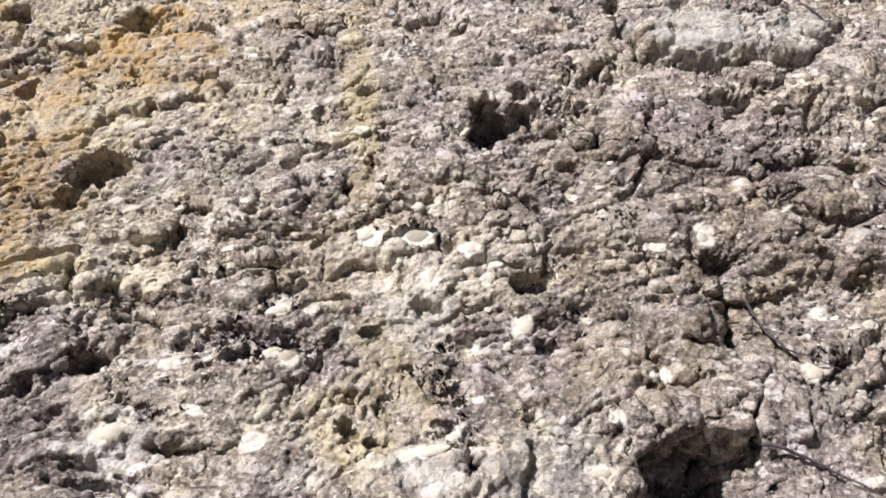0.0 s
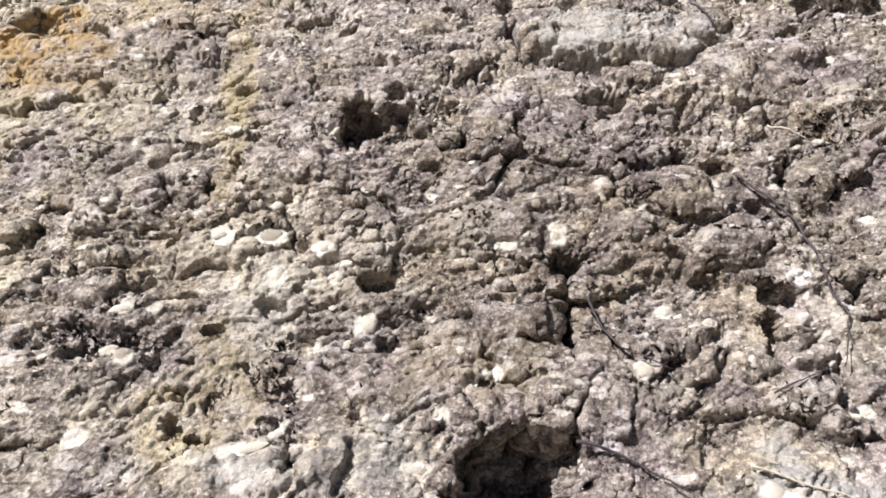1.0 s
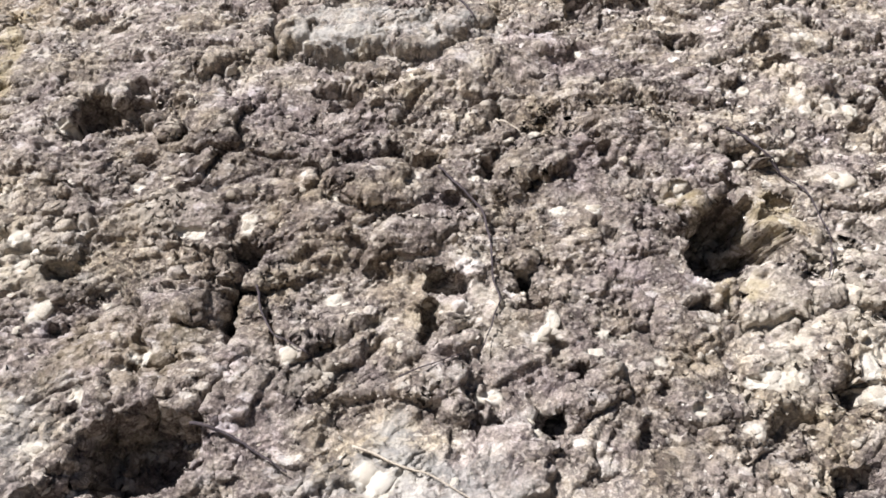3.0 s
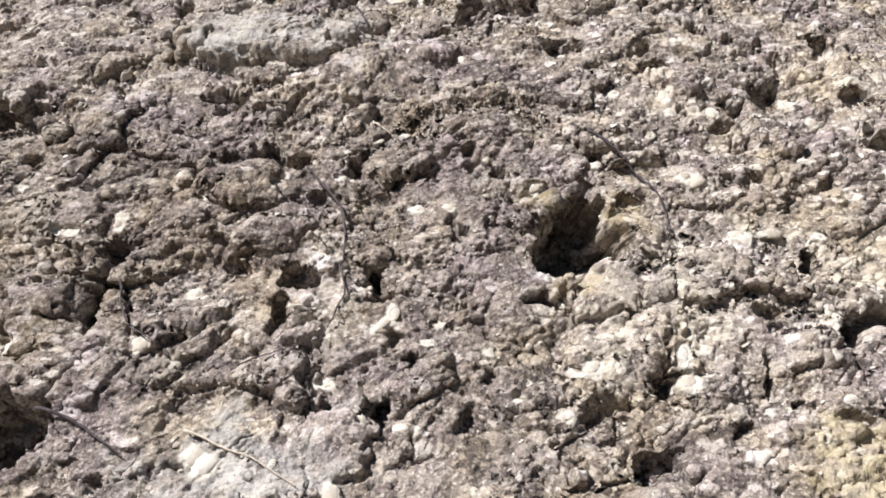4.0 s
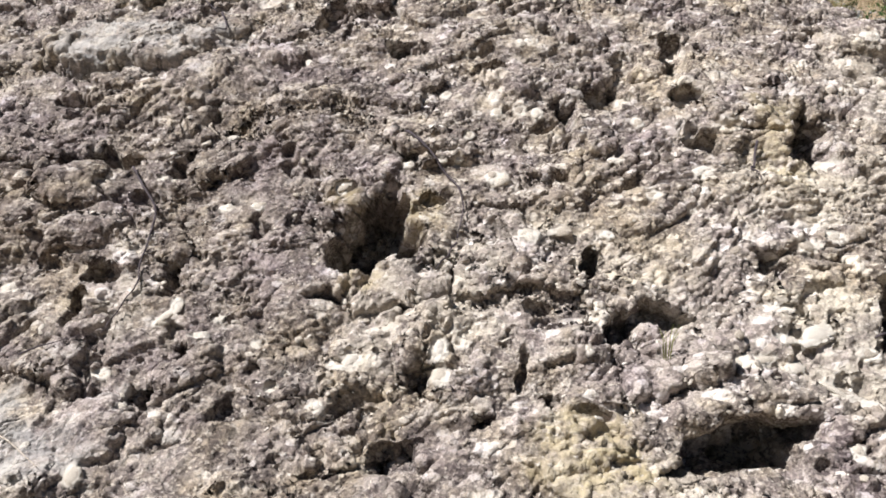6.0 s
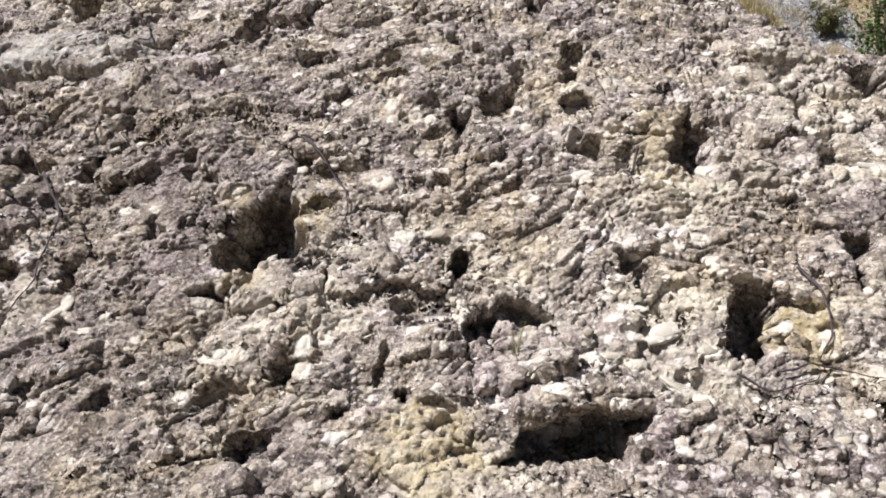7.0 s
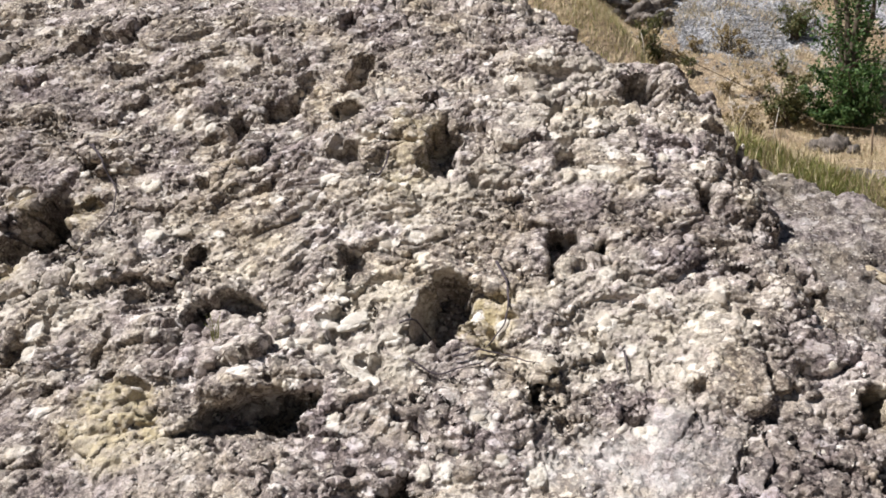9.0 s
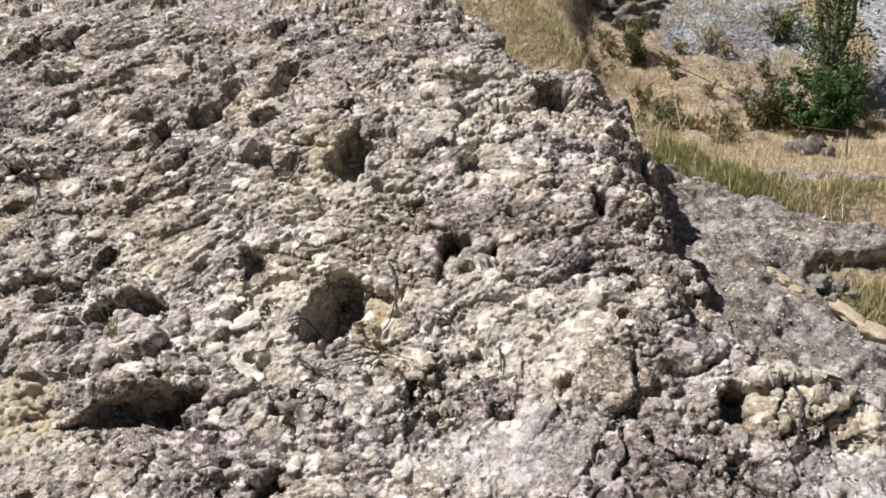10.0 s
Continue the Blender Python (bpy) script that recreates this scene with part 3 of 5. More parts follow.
stained("dark_grey", 2.958, 0.009, 0.604, 0.363, 0, 0.35)
stained("chalk", 2.305, -1.418, 0.454, 0.228, 0, 0.9)
stained("pale", 6.177, -0.635, 0.347, 0.426, 0, 0.95)
stained("pale", 7.662, -0.584, 0.646, 0.408, 0, 0.8)
stained("pale", 6.333, 0.479, 0.618, 0.411, 0, 0.7)
stained("ochre", 6.86, -0.517, 0.14, 0.228, 0, 0.95)
stained("ochre", 6.257, 0.813, 0.202, 0.426, 0, 0.6)
stained("pale", 7.425, 0.625, 0.272, 0.107, 0, 1)
stained("pale", 7.311, 1.462, 0.482, 0.731, 0, 0.65)
stained("chalk", 7.59, -1.326, 0.463, 0.235, 0, 0.85)
stained("dark_grey", 7.289, 0.24, 0.682, 0.308, 0, 0.75)
stained("dark_grey", 6.227, -1.316, 0.336, 0.332, 0, 0.5)
stained("dark_grey", 3.59, 0.822, 0.815, 0.602, 0, 0.35)
stained("dark_grey", 8.142, 0.279, 0.391, 0.411, 0, 0.6)
stained("pale", 7.591, -0.409, 0.413, 0.479, 0, 0.8)
stained("chalk", 9.267, -1.279, 0.319, 0.225, 0, 0.8)
stained("pale", 9.163, -0.828, 0.272, 0.172, 0, 1)
stained("ochre", 9.204, -0.973, 0.372, 0.192, 0, 0.5)
stained("dark_grey", 8.29, -1.399, 0.387, 0.171, 0, 0.8)
stained("pale", 5.442, -0.181, 0.418, 0.276, 0, 0.4)
stained("ochre", 4.979, -1.391, 0.352, 0.234, 0, 0.6)
# broad patches from here on shift the tone of whole regions of the face
stained("dark_grey", 1.432, -0.209, 0.918, 1.673, 0, 0.55)
stained("dark_grey", 1.58, 0.416, 1.621, 1.018, 0, 0.6)
stained("dark_grey", 0.677, -0.887, 0.766, 0.642, 0, 0.6)
stained("dark_grey", 3.217, 0.47, 0.954, 1.263, 0, 0.55)
stained("dark_grey", 8.764, -1.254, 0.9, 0.32, 0, 0.5)
stained("dark_grey", 3.658, 2.031, 1.826, 0.734, 0, 0.4)
stained("dark_grey", -0.189, 1.323, 0.653, 0.652, 0, 0.35)
stained("pale", -1.743, 1.53, 1.587, 1.229, 0, 0.4)
stained("ochre", -2.158, 0.923, 0.684, 0.672, 0, 0.45)
stained("dark_grey", 5.411, -0.032, 0.416, 0.215, 0, 0.3)
stained("dark_grey", 8.446, -0.99, 0.4, 0.621, 0, 0.45)
stained("pale", 5.663, -0.553, 0.56, 0.491, 0, 0.35)
stained("dark_grey", 4.769, 0.692, 0.994, 0.871, 0, 0.35)
stained("dark_grey", 2.711, 0.46, 0.886, 0.571, 0, 0.4)
stained("dark_grey", 1.624, -0.92, 0.405, 0.489, 0, 0.35)
stained("dark_grey", 4.021, -1.363, 0.584, 0.434, 0, 0.5)
stained("dark_grey", 8.09, 0.094, 0.398, 0.298, 0, 0.5)
stained("pale", 5.167, -1.411, 0.392, 0.264, 0, 0.5)
stained("pale", 2.898, -0.704, 0.064, 0.112, 0, 0.5)
# full-strength darkening at the lower right of the face
stained("dark_grey", 8.487, -1.3, 0.423, 0.264, 0, 1)
stained("dark_grey", 8.929, -1.314, 0.105, 0.192, 0, 0.6)
stained("rust", -1.06, 2.183, 0.81, 0.399, 0, 0.25)
stained("ochre", -2.425, 2.059, 1.124, 0.845, 0, 0.5)
stained("dark_grey", 2.963, 0.818, 1.219, 1.146, 0, 0.45)
stained("dark_grey", 3.232, -0.725, 0.73, 0.681, 0, 0.4)
stained("dark_grey", 1.945, 0.355, 0.585, 0.636, 0, 0.6)
stained("dark_grey", 5.696, 2.329, 1.221, 0.821, 0, 0.4)

clast(-0.687, -0.706, 0.125, 0.115, 0)
clast(-0.779, -0.658, 0.111, 0.061, 13)
clast(-0.781, -0.435, 0.148, 0.072, 0)
clast(-0.624, -0.42, 0.101, 0.06, 0)
clast(0.383, -0.455, 0.128, 0.149, 0)
clast(-0.128, 0.224, 0.071, 0.088, 0)
clast(-0.141, 0.03, 0.231, 0.136, 13)
clast(-0.385, 0.017, 0.132, 0.128, 0)
clast(0.137, -0.028, 0.126, 0.111, 0)
clast(-0.953, -0.111, 0.084, 0.08, 0)
clast(-0.061, -0.234, 0.077, 0.167, 0)
clast(0.21, -0.214, 0.105, 0.098, 0)
clast(-0.083, -1.146, 0.305, 0.067, 7)
clast(0.05, -1.055, 0.109, 0.074, 38)
clast(-1.016, 0.788, 0.078, 0.097, 0)
clast(0.133, 0.784, 0.116, 0.085, -20)
clast(-0.905, 1.056, 0.108, 0.085, -26)
clast(-1.23, 1.587, 0.131, 0.119, 0)
clast(0.754, -0.967, 0.034, 0.093, 32)
clast(1.076, -0.021, 0.109, 0.103, 0)
clast(1.329, 0.023, 0.081, 0.104, 0)
clast(0.861, -0.812, 0.16, 0.043, 7)
clast(1.655, -0.749, 0.117, 0.117, -49)
clast(1.825, -0.376, 0.098, 0.099, 0)
clast(-1.367, -1.08, 0.173, 0.122, 26)
clast(-0.798, -1.102, 0.115, 0.12, 0)
clast(-1.388, -0.74, 0.034, 0.054, 0)
clast(-0.469, 0.825, 0.117, 0.078, 0)
clast(1, -0.738, 0.061, 0.089, 0)
clast(0.016, -0.5, 0.063, 0.051, 0)
clast(-1.261, 1.982, 0.101, 0.112, 0)
clast(-2.519, 1.782, 0.188, 0.105, -38)
clast(-1.965, -0.282, 0.239, 0.063, 16)
clast(0.697, -0.431, 0.059, 0.059, 0)
clast(-1.077, -0.046, 0.073, 0.082, 0)
clast(0.681, 0.314, 0.078, 0.049, 0)
clast(0.27, -0.126, 0.084, 0.057, 0)
clast(3.622, 0.31, 0.079, 0.09, 0)
clast(2.974, 0.152, 0.083, 0.07, 0)
clast(3.139, 0.169, 0.071, 0.051, 0)
clast(2.592, 0.375, 0.055, 0.067, 0)
clast(4.007, 0.51, 0.075, 0.078, 0)
clast(4.197, 0.549, 0.063, 0.066, 0)
clast(3.078, -0.744, 0.069, 0.066, 0)
clast(3.488, -1.023, 0.065, 0.041, 0)
clast(3.53, -0.94, 0.049, 0.042, 0)
clast(3.697, -0.987, 0.053, 0.055, 0)
clast(3.707, -1.113, 0.08, 0.074, 0)
clast(3.842, -0.851, 0.075, 0.069, 0)
clast(3.351, -0.785, 0.066, 0.065, 0)
clast(2.598, -0.945, 0.103, 0.067, 0)
clast(2.885, -0.569, 0.073, 0.126, 0)
clast(2.065, -1.335, 0.126, 0.122, 0)
clast(2.886, 0.728, 0.077, 0.056, 38)
clast(2.731, 0.658, 0.064, 0.041, 26)
clast(4.729, 1.754, 0.092, 0.094, 0)
clast(4.5, 1.134, 0.083, 0.164, 0)
clast(3.115, -0.623, 0.068, 0.043, 0)
clast(1.774, 0.19, 0.078, 0.056, 0)
clast(1.327, 0.072, 0.106, 0.077, 0)
clast(1.011, -0.016, 0.087, 0.075, 0)
clast(0.723, -0.967, 0.039, 0.073, 0)
clast(0.949, -0.75, 0.051, 0.048, 0)
clast(0.638, -1.217, 0.139, 0.067, 0)
clast(4.272, -0.795, 0.093, 0.142, 0)
clast(4.284, -0.927, 0.096, 0.13, 0)
clast(5.418, 0.296, 0.095, 0.078, 0)
clast(5.617, 0.198, 0.075, 0.038, 0)
clast(6.196, -0.047, 0.132, 0.111, 0)
clast(4.906, 0.007, 0.086, 0.08, 0)
clast(4.69, -0.032, 0.116, 0.08, 0)
clast(3.833, -0.862, 0.12, 0.115, 0)
clast(3.688, -1.122, 0.078, 0.044, 38)
clast(3.48, -1.02, 0.07, 0.046, 0)
clast(3.054, -0.752, 0.074, 0.057, 0)
clast(2.569, -0.944, 0.107, 0.051, 0)
clast(2.836, -0.63, 0.065, 0.16, -38)
clast(2.124, -1.396, 0.172, 0.128, 38)
clast(2.678, -1.501, 0.115, 0.133, 0)
clast(2.772, -1.15, 0.07, 0.078, 0)
clast(4.768, 1.773, 0.07, 0.104, 0)
clast(4.191, 1.174, 0.073, 0.104, 0)
clast(5.956, -0.656, 0.13, 0.08, 0)
clast(5.711, -0.779, 0.101, 0.09, 0)
clast(5.98, -0.452, 0.152, 0.056, -20)
clast(3.913, 1.622, 0.217, 0.11, 32)
clast(3.632, 0.315, 0.099, 0.066, 32)
clast(3.209, 1.539, 0.063, 0.087, 0)
clast(3.159, 0.158, 0.092, 0.055, 0)
clast(2.97, 0.148, 0.112, 0.073, 0)
clast(2.525, 0.376, 0.069, 0.073, 0)
clast(4.991, -0.777, 0.038, 0.077, 0)
clast(5.4, 0.966, 0.105, 0.108, 0)
clast(5.139, -0.025, 0.091, 0.064, 0)
clast(4.497, 0.42, 0.098, 0.09, 0)
clast(4.267, 0.625, 0.061, 0.067, 0)
clast(4.672, 1.018, 0.106, 0.109, 0)
clast(5.725, 0.512, 0.163, 0.084, 13)
clast(6.192, 0.447, 0.195, 0.074, 0)
clast(5.366, 1.215, 0.108, 0.094, 0)
clast(5.786, -0.82, 0.112, 0.063, 0)
clast(5.968, -0.809, 0.112, 0.091, 0)
clast(6.107, -0.628, 0.223, 0.133, 20)
clast(6.319, -0.725, 0.159, 0.093, 0)
clast(6.149, -0.91, 0.241, 0.089, -13)
clast(6.11, -1.263, 0.076, 0.117, 0)
clast(6.87, -1.227, 0.106, 0.086, 0)
clast(6.695, -1.488, 0.071, 0.107, 0)
clast(7.147, -1.454, 0.075, 0.108, 0)
clast(7.801, -0.308, 0.104, 0.144, 0)
clast(8.108, -0.336, 0.116, 0.183, 0)
clast(7.638, -1.182, 0.1, 0.08, 0)
clast(6.701, -0.675, 0.07, 0.072, 0)
clast(6.793, -0.503, 0.09, 0.098, 0)
clast(6.934, -0.605, 0.059, 0.147, -26)
clast(2.899, 2.369, 0.082, 0.143, 0)
clast(4.047, 2.366, 0.095, 0.14, 0)
clast(4.667, 1.741, 0.078, 0.093, 0)
clast(4.519, 1.001, 0.088, 0.088, 0)
clast(4.775, 0.976, 0.087, 0.163, 0)
clast(4.35, 0.77, 0.078, 0.088, 0)
clast(4.309, 0.556, 0.054, 0.062, 0)
clast(4.543, 0.382, 0.171, 0.128, 0)
clast(4.737, -0.055, 0.125, 0.114, 0)
clast(4.891, -0.006, 0.153, 0.079, 0)
clast(3.77, -0.864, 0.124, 0.058, 0)
clast(3.925, -0.677, 0.08, 0.046, 0)
clast(3.159, 0.17, 0.093, 0.058, 0)
clast(7.34, 0.729, 0.301, 0.086, 0)
clast(7.746, 0.867, 0.125, 0.126, 0)
clast(7.429, 1.182, 0.115, 0.114, 0)
clast(6.547, 0.672, 0.093, 0.105, 0)
clast(7.184, 1.003, 0.112, 0.089, 0)
clast(7.123, 1.981, 0.171, 0.126, 0)
clast(6.854, 1.696, 0.139, 0.108, 0)
clast(5.214, 0.551, 0.11, 0.061, 0)
clast(6.369, 0.038, 0.132, 0.088, 0)
clast(8.605, -0.468, 0.089, 0.073, 0)
clast(8.273, -0.497, 0.063, 0.064, 0)
clast(7.684, -1.175, 0.069, 0.067, 0)
clast(7.649, -0.909, 0.06, 0.065, 0)
clast(8.005, -0.133, 0.054, 0.062, 0)
clast(7.108, -1.464, 0.073, 0.093, 0)
clast(6.826, -1.208, 0.113, 0.068, 0)
clast(6.746, -1.389, 0.081, 0.058, 0)
clast(6.088, -0.672, 0.215, 0.079, 20)
clast(5.82, -0.769, 0.168, 0.054, 0)
clast(6.208, -0.967, 0.237, 0.095, -32)
clast(7.487, -0.561, 0.109, 0.111, 0)
clast(7.753, -0.373, 0.104, 0.142, 0)
clast(7.495, -0.205, 0.101, 0.078, 0)
clast(8.808, -1.185, 0.056, 0.059, 0)
clast(6.953, -1.398, 0.103, 0.07, 0)
clast(6.598, -1.498, 0.074, 0.112, 0)
clast(7.935, -0.809, 0.073, 0.067, 0)
clast(7.418, -0.874, 0.079, 0.066, 0)
clast(7.175, -0.666, 0.077, 0.062, 0)
clast(9.487, -0.821, 0.111, 0.072, 0)
clast(8.156, 0.844, 0.115, 0.094, 0)
clast(7.926, 0.932, 0.093, 0.108, 0)
clast(7.579, 0.861, 0.093, 0.117, 0)
clast(7.51, 0.71, 0.266, 0.078, 0)


# the outcrop's side: it falls off to the gully
beyond = U - edge(V) + 0.13 * layered(V * 2.6, U * 2.6, 81, 4, 0.65) + 0.03 * layered(U * 13, V * 13, 85, 3)
W -= 1.6 * step(4.3, 5.5, V)
W -= 2.3 * step(0.0, 0.42, beyond) ** 0.8 + 0.10 * step(-0.35, 0.02, beyond)
RISE_U -= 0.34 * step(0.03, 0.4, beyond)


def hash3(i, j, k, seed):
    h = i.astype(np.uint32) * np.uint32(374761393) + j.astype(np.uint32) * np.uint32(668265263) + k.astype(np.uint32) * np.uint32(2147483647 - 98) + np.uint32(seed * 7919 + 13)
    h = (h ^ (h >> np.uint32(13))) * np.uint32(1274126177)
    h = (h ^ (h >> np.uint32(16))) * np.uint32(2246822519)
    return h ^ (h >> np.uint32(15))


def grains(x, y, z, seed):
    """Distance to the nearest and second of points scattered in space, the nearest's own number and the way from it."""
    i, j, k = (np.floor(c - 0.5).astype(np.int32) for c in (x, y, z))
    f1 = np.full(x.shape, 9.0, np.float32)
    f2, own = f1.copy(), np.zeros(x.shape, np.float32)
    dx, dy = own.copy(), own.copy()
    for di in (0, 1):
        for dj in (0, 1):
            for dk in (0, 1):
                h = hash3(i + di, j + dj, k + dk, seed)
                px = x - (i + di) - 0.12 - 0.76 / 1023 * (h & np.uint32(1023)).astype(np.float32)
                py = y - (j + dj) - 0.12 - 0.76 / 1023 * ((h >> np.uint32(10)) & np.uint32(1023)).astype(np.float32)
                pz = z - (k + dk) - 0.12 - 0.76 / 1023 * ((h >> np.uint32(20)) & np.uint32(1023)).astype(np.float32)
                d = np.sqrt(px * px + py * py + pz * pz)
                near = d < f1
                f2 = np.where(near, f1, np.minimum(f2, d))
                own = np.where(near, ((h * np.uint32(2654435761)) >> np.uint32(16)).astype(np.float32) / 65535, own)
                dx, dy = np.where(near, px, dx), np.where(near, py, dy)
                f1 = np.where(near, d, f1)
    return f1, f2, own, dx, dy


# lumps, flakes and grains stand out square to the worn surface, also inside the hollows
LU, LV = U + RISE_U, V + RISE_V
along_u, along_v, along_w = (np.gradient(c, axis=1) for c in (LU, LV, W))
across_u, across_v, across_w = (np.gradient(c, axis=0) for c in (LU, LV, W))
NU, NV, NW = along_v * across_w - along_w * across_v, along_w * across_u - along_u * across_w, along_u * across_v - along_v * across_u
size = np.sqrt(NU * NU + NV * NV + NW * NW) + 1e-12
NU, NV, NW = NU / size, NV / size, NW / size
worn = 1 - 0.85 * STAINS["clast"] - 0.35 * STAINS["chalk"]
bend = 0.05 * layered(LU * 6, LV * 6 + W * 5, 401, 3)
GX, GY, GZ = ((ALONG + RISE_U + bend).astype(np.float32), (ACROSS + RISE_V - bend).astype(np.float32), (W + 3 + 0.7 * bend).astype(np.float32))
D = np.zeros_like(U)
for size, height, flake, seed in ((0.34, 0.066, 1.6, 405), (0.17, 0.026, 1.8, 415), (0.085, 0.0105, 2.0, 425), (0.045, 0.0060, 2.0, 435), (0.024, 0.0040, 1.7, 445)):
    f1, f2, own, dx, dy = grains(GX / (size * flake), GY / size, GZ / size, seed)
    patch = 0.4 + 0.9 * step(-0.5, 0.6, layered(U * 1.6, V * 1.6, seed + 300, 2))
    lean_x, lean_y = np.modf(own * 37.7)[0] - 0.5, np.modf(own * 91.3)[0] - 0.5
    facet = own - 0.5 + 1.3 * (lean_x * dx + lean_y * dy)
    dome = np.sqrt(np.clip(1 - (f1 / 0.8) ** 2, 0, 1))
    gap = 1 - step(0.0, 0.11, f2 - f1)
    D += height * patch * worn * ((0.85 * facet + 0.25 * dome * (0.3 + own)) * (1 - gap) - (0.10 + 0.7 * own ** 3) * gap)
# thin beds that end in small broken edges facing down the slope
for scale, height, seed in ((5.5, 0.020, 461), (12.0, 0.011, 464), (26.0, 0.006, 467)):
    bed = np.modf(64 + ACROSS * scale + W * scale * 0.8 + 1.3 * layered(ALONG * scale * 0.55, ACROSS * scale * 0.8 + W * scale, seed, 3, 0.6))[0]
    D += height * worn * (0.25 + 0.75 * step(-0.35, 0.45, layered(U * 1.9, V * 1.9, seed + 1, 2))) * (step(0.0, 0.12, bed) - bed - 0.4)
D += 0.005 * worn * layered(ALONG * 24, ACROSS * 30 + W * 25, 61, 3, 0.62)
FACE_UP = np.stack([NU, NU * 0, NU * 0], -1) + NV[..., None] * UP + NW[..., None] * OUT
face_points = on_face(LU + D * NU, LV + D * NV, W + D * NW)
rock = tagged(new("rock_outcrop", grid_mesh("rock_outcrop", face_points, len(us), len(vs), beyond < 0.6)), "weathered grey-brown conglomerate rock slope, pitted and studded with pale pebbles", "rock", kind="structure")
rock.data.materials.append(ROCK)
for word, values in STAINS.items():
    rock.data.attributes.new(word, "FLOAT", "POINT").data.foreach_set("value", values.reshape(-1).astype(np.float32))


def surface(u, v):
    """The place on the face at u, v."""
    i, j = min(np.searchsorted(us, u), len(us) - 1), min(np.searchsorted(vs, v), len(vs) - 1)
    return Vector(face_points[j, i])


FACE_TURN = Matrix(((1, 0, 0), (0, UP[1], OUT[1]), (0, UP[2], OUT[2]))).to_4x4()


# ---- ground: one sheet, with the bank behind the outcrop ----
def ground_height(x, y):
    along = np.clip(x, -30, 60)
    shelf = np.interp(along, (4.0, 7.2, 7.8, 8.4, 9.6, 30), (5.7, 4.55, 4.17, 3.45, 2.85, 2.2))
    slope = FOOT[2] - 1.62 + (y - FOOT[1]) * math.tan(SLOPE)
    slope = slope + 0.12 * np.clip(along - 9, 0, 20) * -1
    flat = shelf + 0.045 * np.clip(y - 6, 0, 12) + 0.21 * np.clip(y - 6.6, 0, 3.2) * (1 - step(7.9, 8.8, x))
    bank = np.interp(y, (0, 17, 19.5, 21.5, 25.5, 33, 60, 200, 900), (0, 0, 0.35, 1.25, 4.5, 9.0, 17, 40, 90))
    z = np.minimum(slope, flat + 0 * y)
    z = np.maximum(z, -0.15) + bank
    z = z + 0.10 * layered(x * 0.8, y * 0.8, 101, 3) * step(5.2, 7, y) + 0.03 * layered(x * 4, y * 4, 105, 3)
    return z + 1.5 * smooth_noise(x / 60, y / 60, 108) * step(30, 120, np.hypot(x, y))


gx, gy = spread(-900, 3.0, 22.0, 900, 0.13, 60), spread(-900, 0.0, 28.0, 900, 0.13, 60)
GX, GY = np.meshgrid(gx, gy)
ground = tagged(new("ground", grid_mesh("ground", np.stack([GX, GY, ground_height(GX, GY)], -1), len(gx), len(gy))), "dry tan hillside soil with stones and sparse grass", "ground", kind="structure")
ground.data.materials.append(SOIL)
stony = 0.60 * step(23.5, 24.3, GY + 0.3 * layered(GX, GY, 160, 2)) * (1 - step(27.5, 30, GY)) * step(10.3, 11.2, GX) * (1 - step(15.0, 16.5, GX)) + 0.55 * step(16.2, 17.2, GX) * step(17, 19, GY) + 0.36 * step(20.5, 22, GY) * (1 - step(23.5, 24.3, GY)) * step(10.6, 11.5, GX)
ground.data.attributes.new("stony", "FLOAT", "POINT").data.foreach_set("value", stony.reshape(-1).astype(np.float32))


def ground_at(x, y):
    return float(ground_height(np.array([float(x)]), np.array([float(y)]))[0])


# ---- the lower slab in the gully beside the outcrop ----
su, sv = np.arange(7.6, 12.5, 0.02), np.arange(-3.6, 2.4, 0.02)
SU, SV = np.meshgrid(su, sv)
SW = -1.05 - 0.10 * (SU - 9) + 0.04 * layered(SU * 1.5, SV * 1.5, 121, 3) + 0.022 * layered(SU * 7, SV * 10, 125, 4, 0.6)


def slab_rim(v):
    """How far the slab reaches, by height up the slope: a tongue runs out above a grassy notch."""
    return np.interp(v, (-3.6, -0.6, -0.1, 0.11, 0.25, 0.60, 0.86, 0.97, 1.14, 1.23, 1.32, 1.56, 1.75, 2.4), (12.5, 10.9, 10.35, 10.02, 9.76, 9.49, 9.66, 10.4, 10.7, 9.85, 9.5, 9.0, 8.55, 7.8))


rim = SU - slab_rim(SV)
SW -= 0.6 * step(0.0, 0.55, rim + 0.14 * layered(SU * 4, SV * 4, 128, 4, 0.6))
f1, f2, own, dx, dy = lumps(SU * 9, SV * 9, 131)
SW += 0.022 * own * np.sqrt(np.clip(1 - (f1 / 0.85) ** 2, 0, 1))
f1, f2, own, dx, dy = lumps(SU * 2.6 + SV * 0.8, SV * 4.2 - SU * 1.1, 133)
SW += 0.05 * (own - 0.5 + 0.6 * dy) * step(0.0, 0.25, f2 - f1)
f1, f2, own, dx, dy = lumps(SU * 21, SV * 21, 135)
SW += 0.012 * own * np.sqrt(np.clip(1 - (f1 / 0.8) ** 2, 0, 1)) - 0.03 * step(0.35, 0.6, layered(SU * 2.4, SV * 4, 137, 3))
slab = tagged(new("gully_slab", grid_mesh("gully_slab", on_face(SU, SV, SW), len(su), len(sv))), "smooth grey bedrock slab sloping beside the outcrop", "rock", kind="structure")
slab.data.materials.append(SLAB)


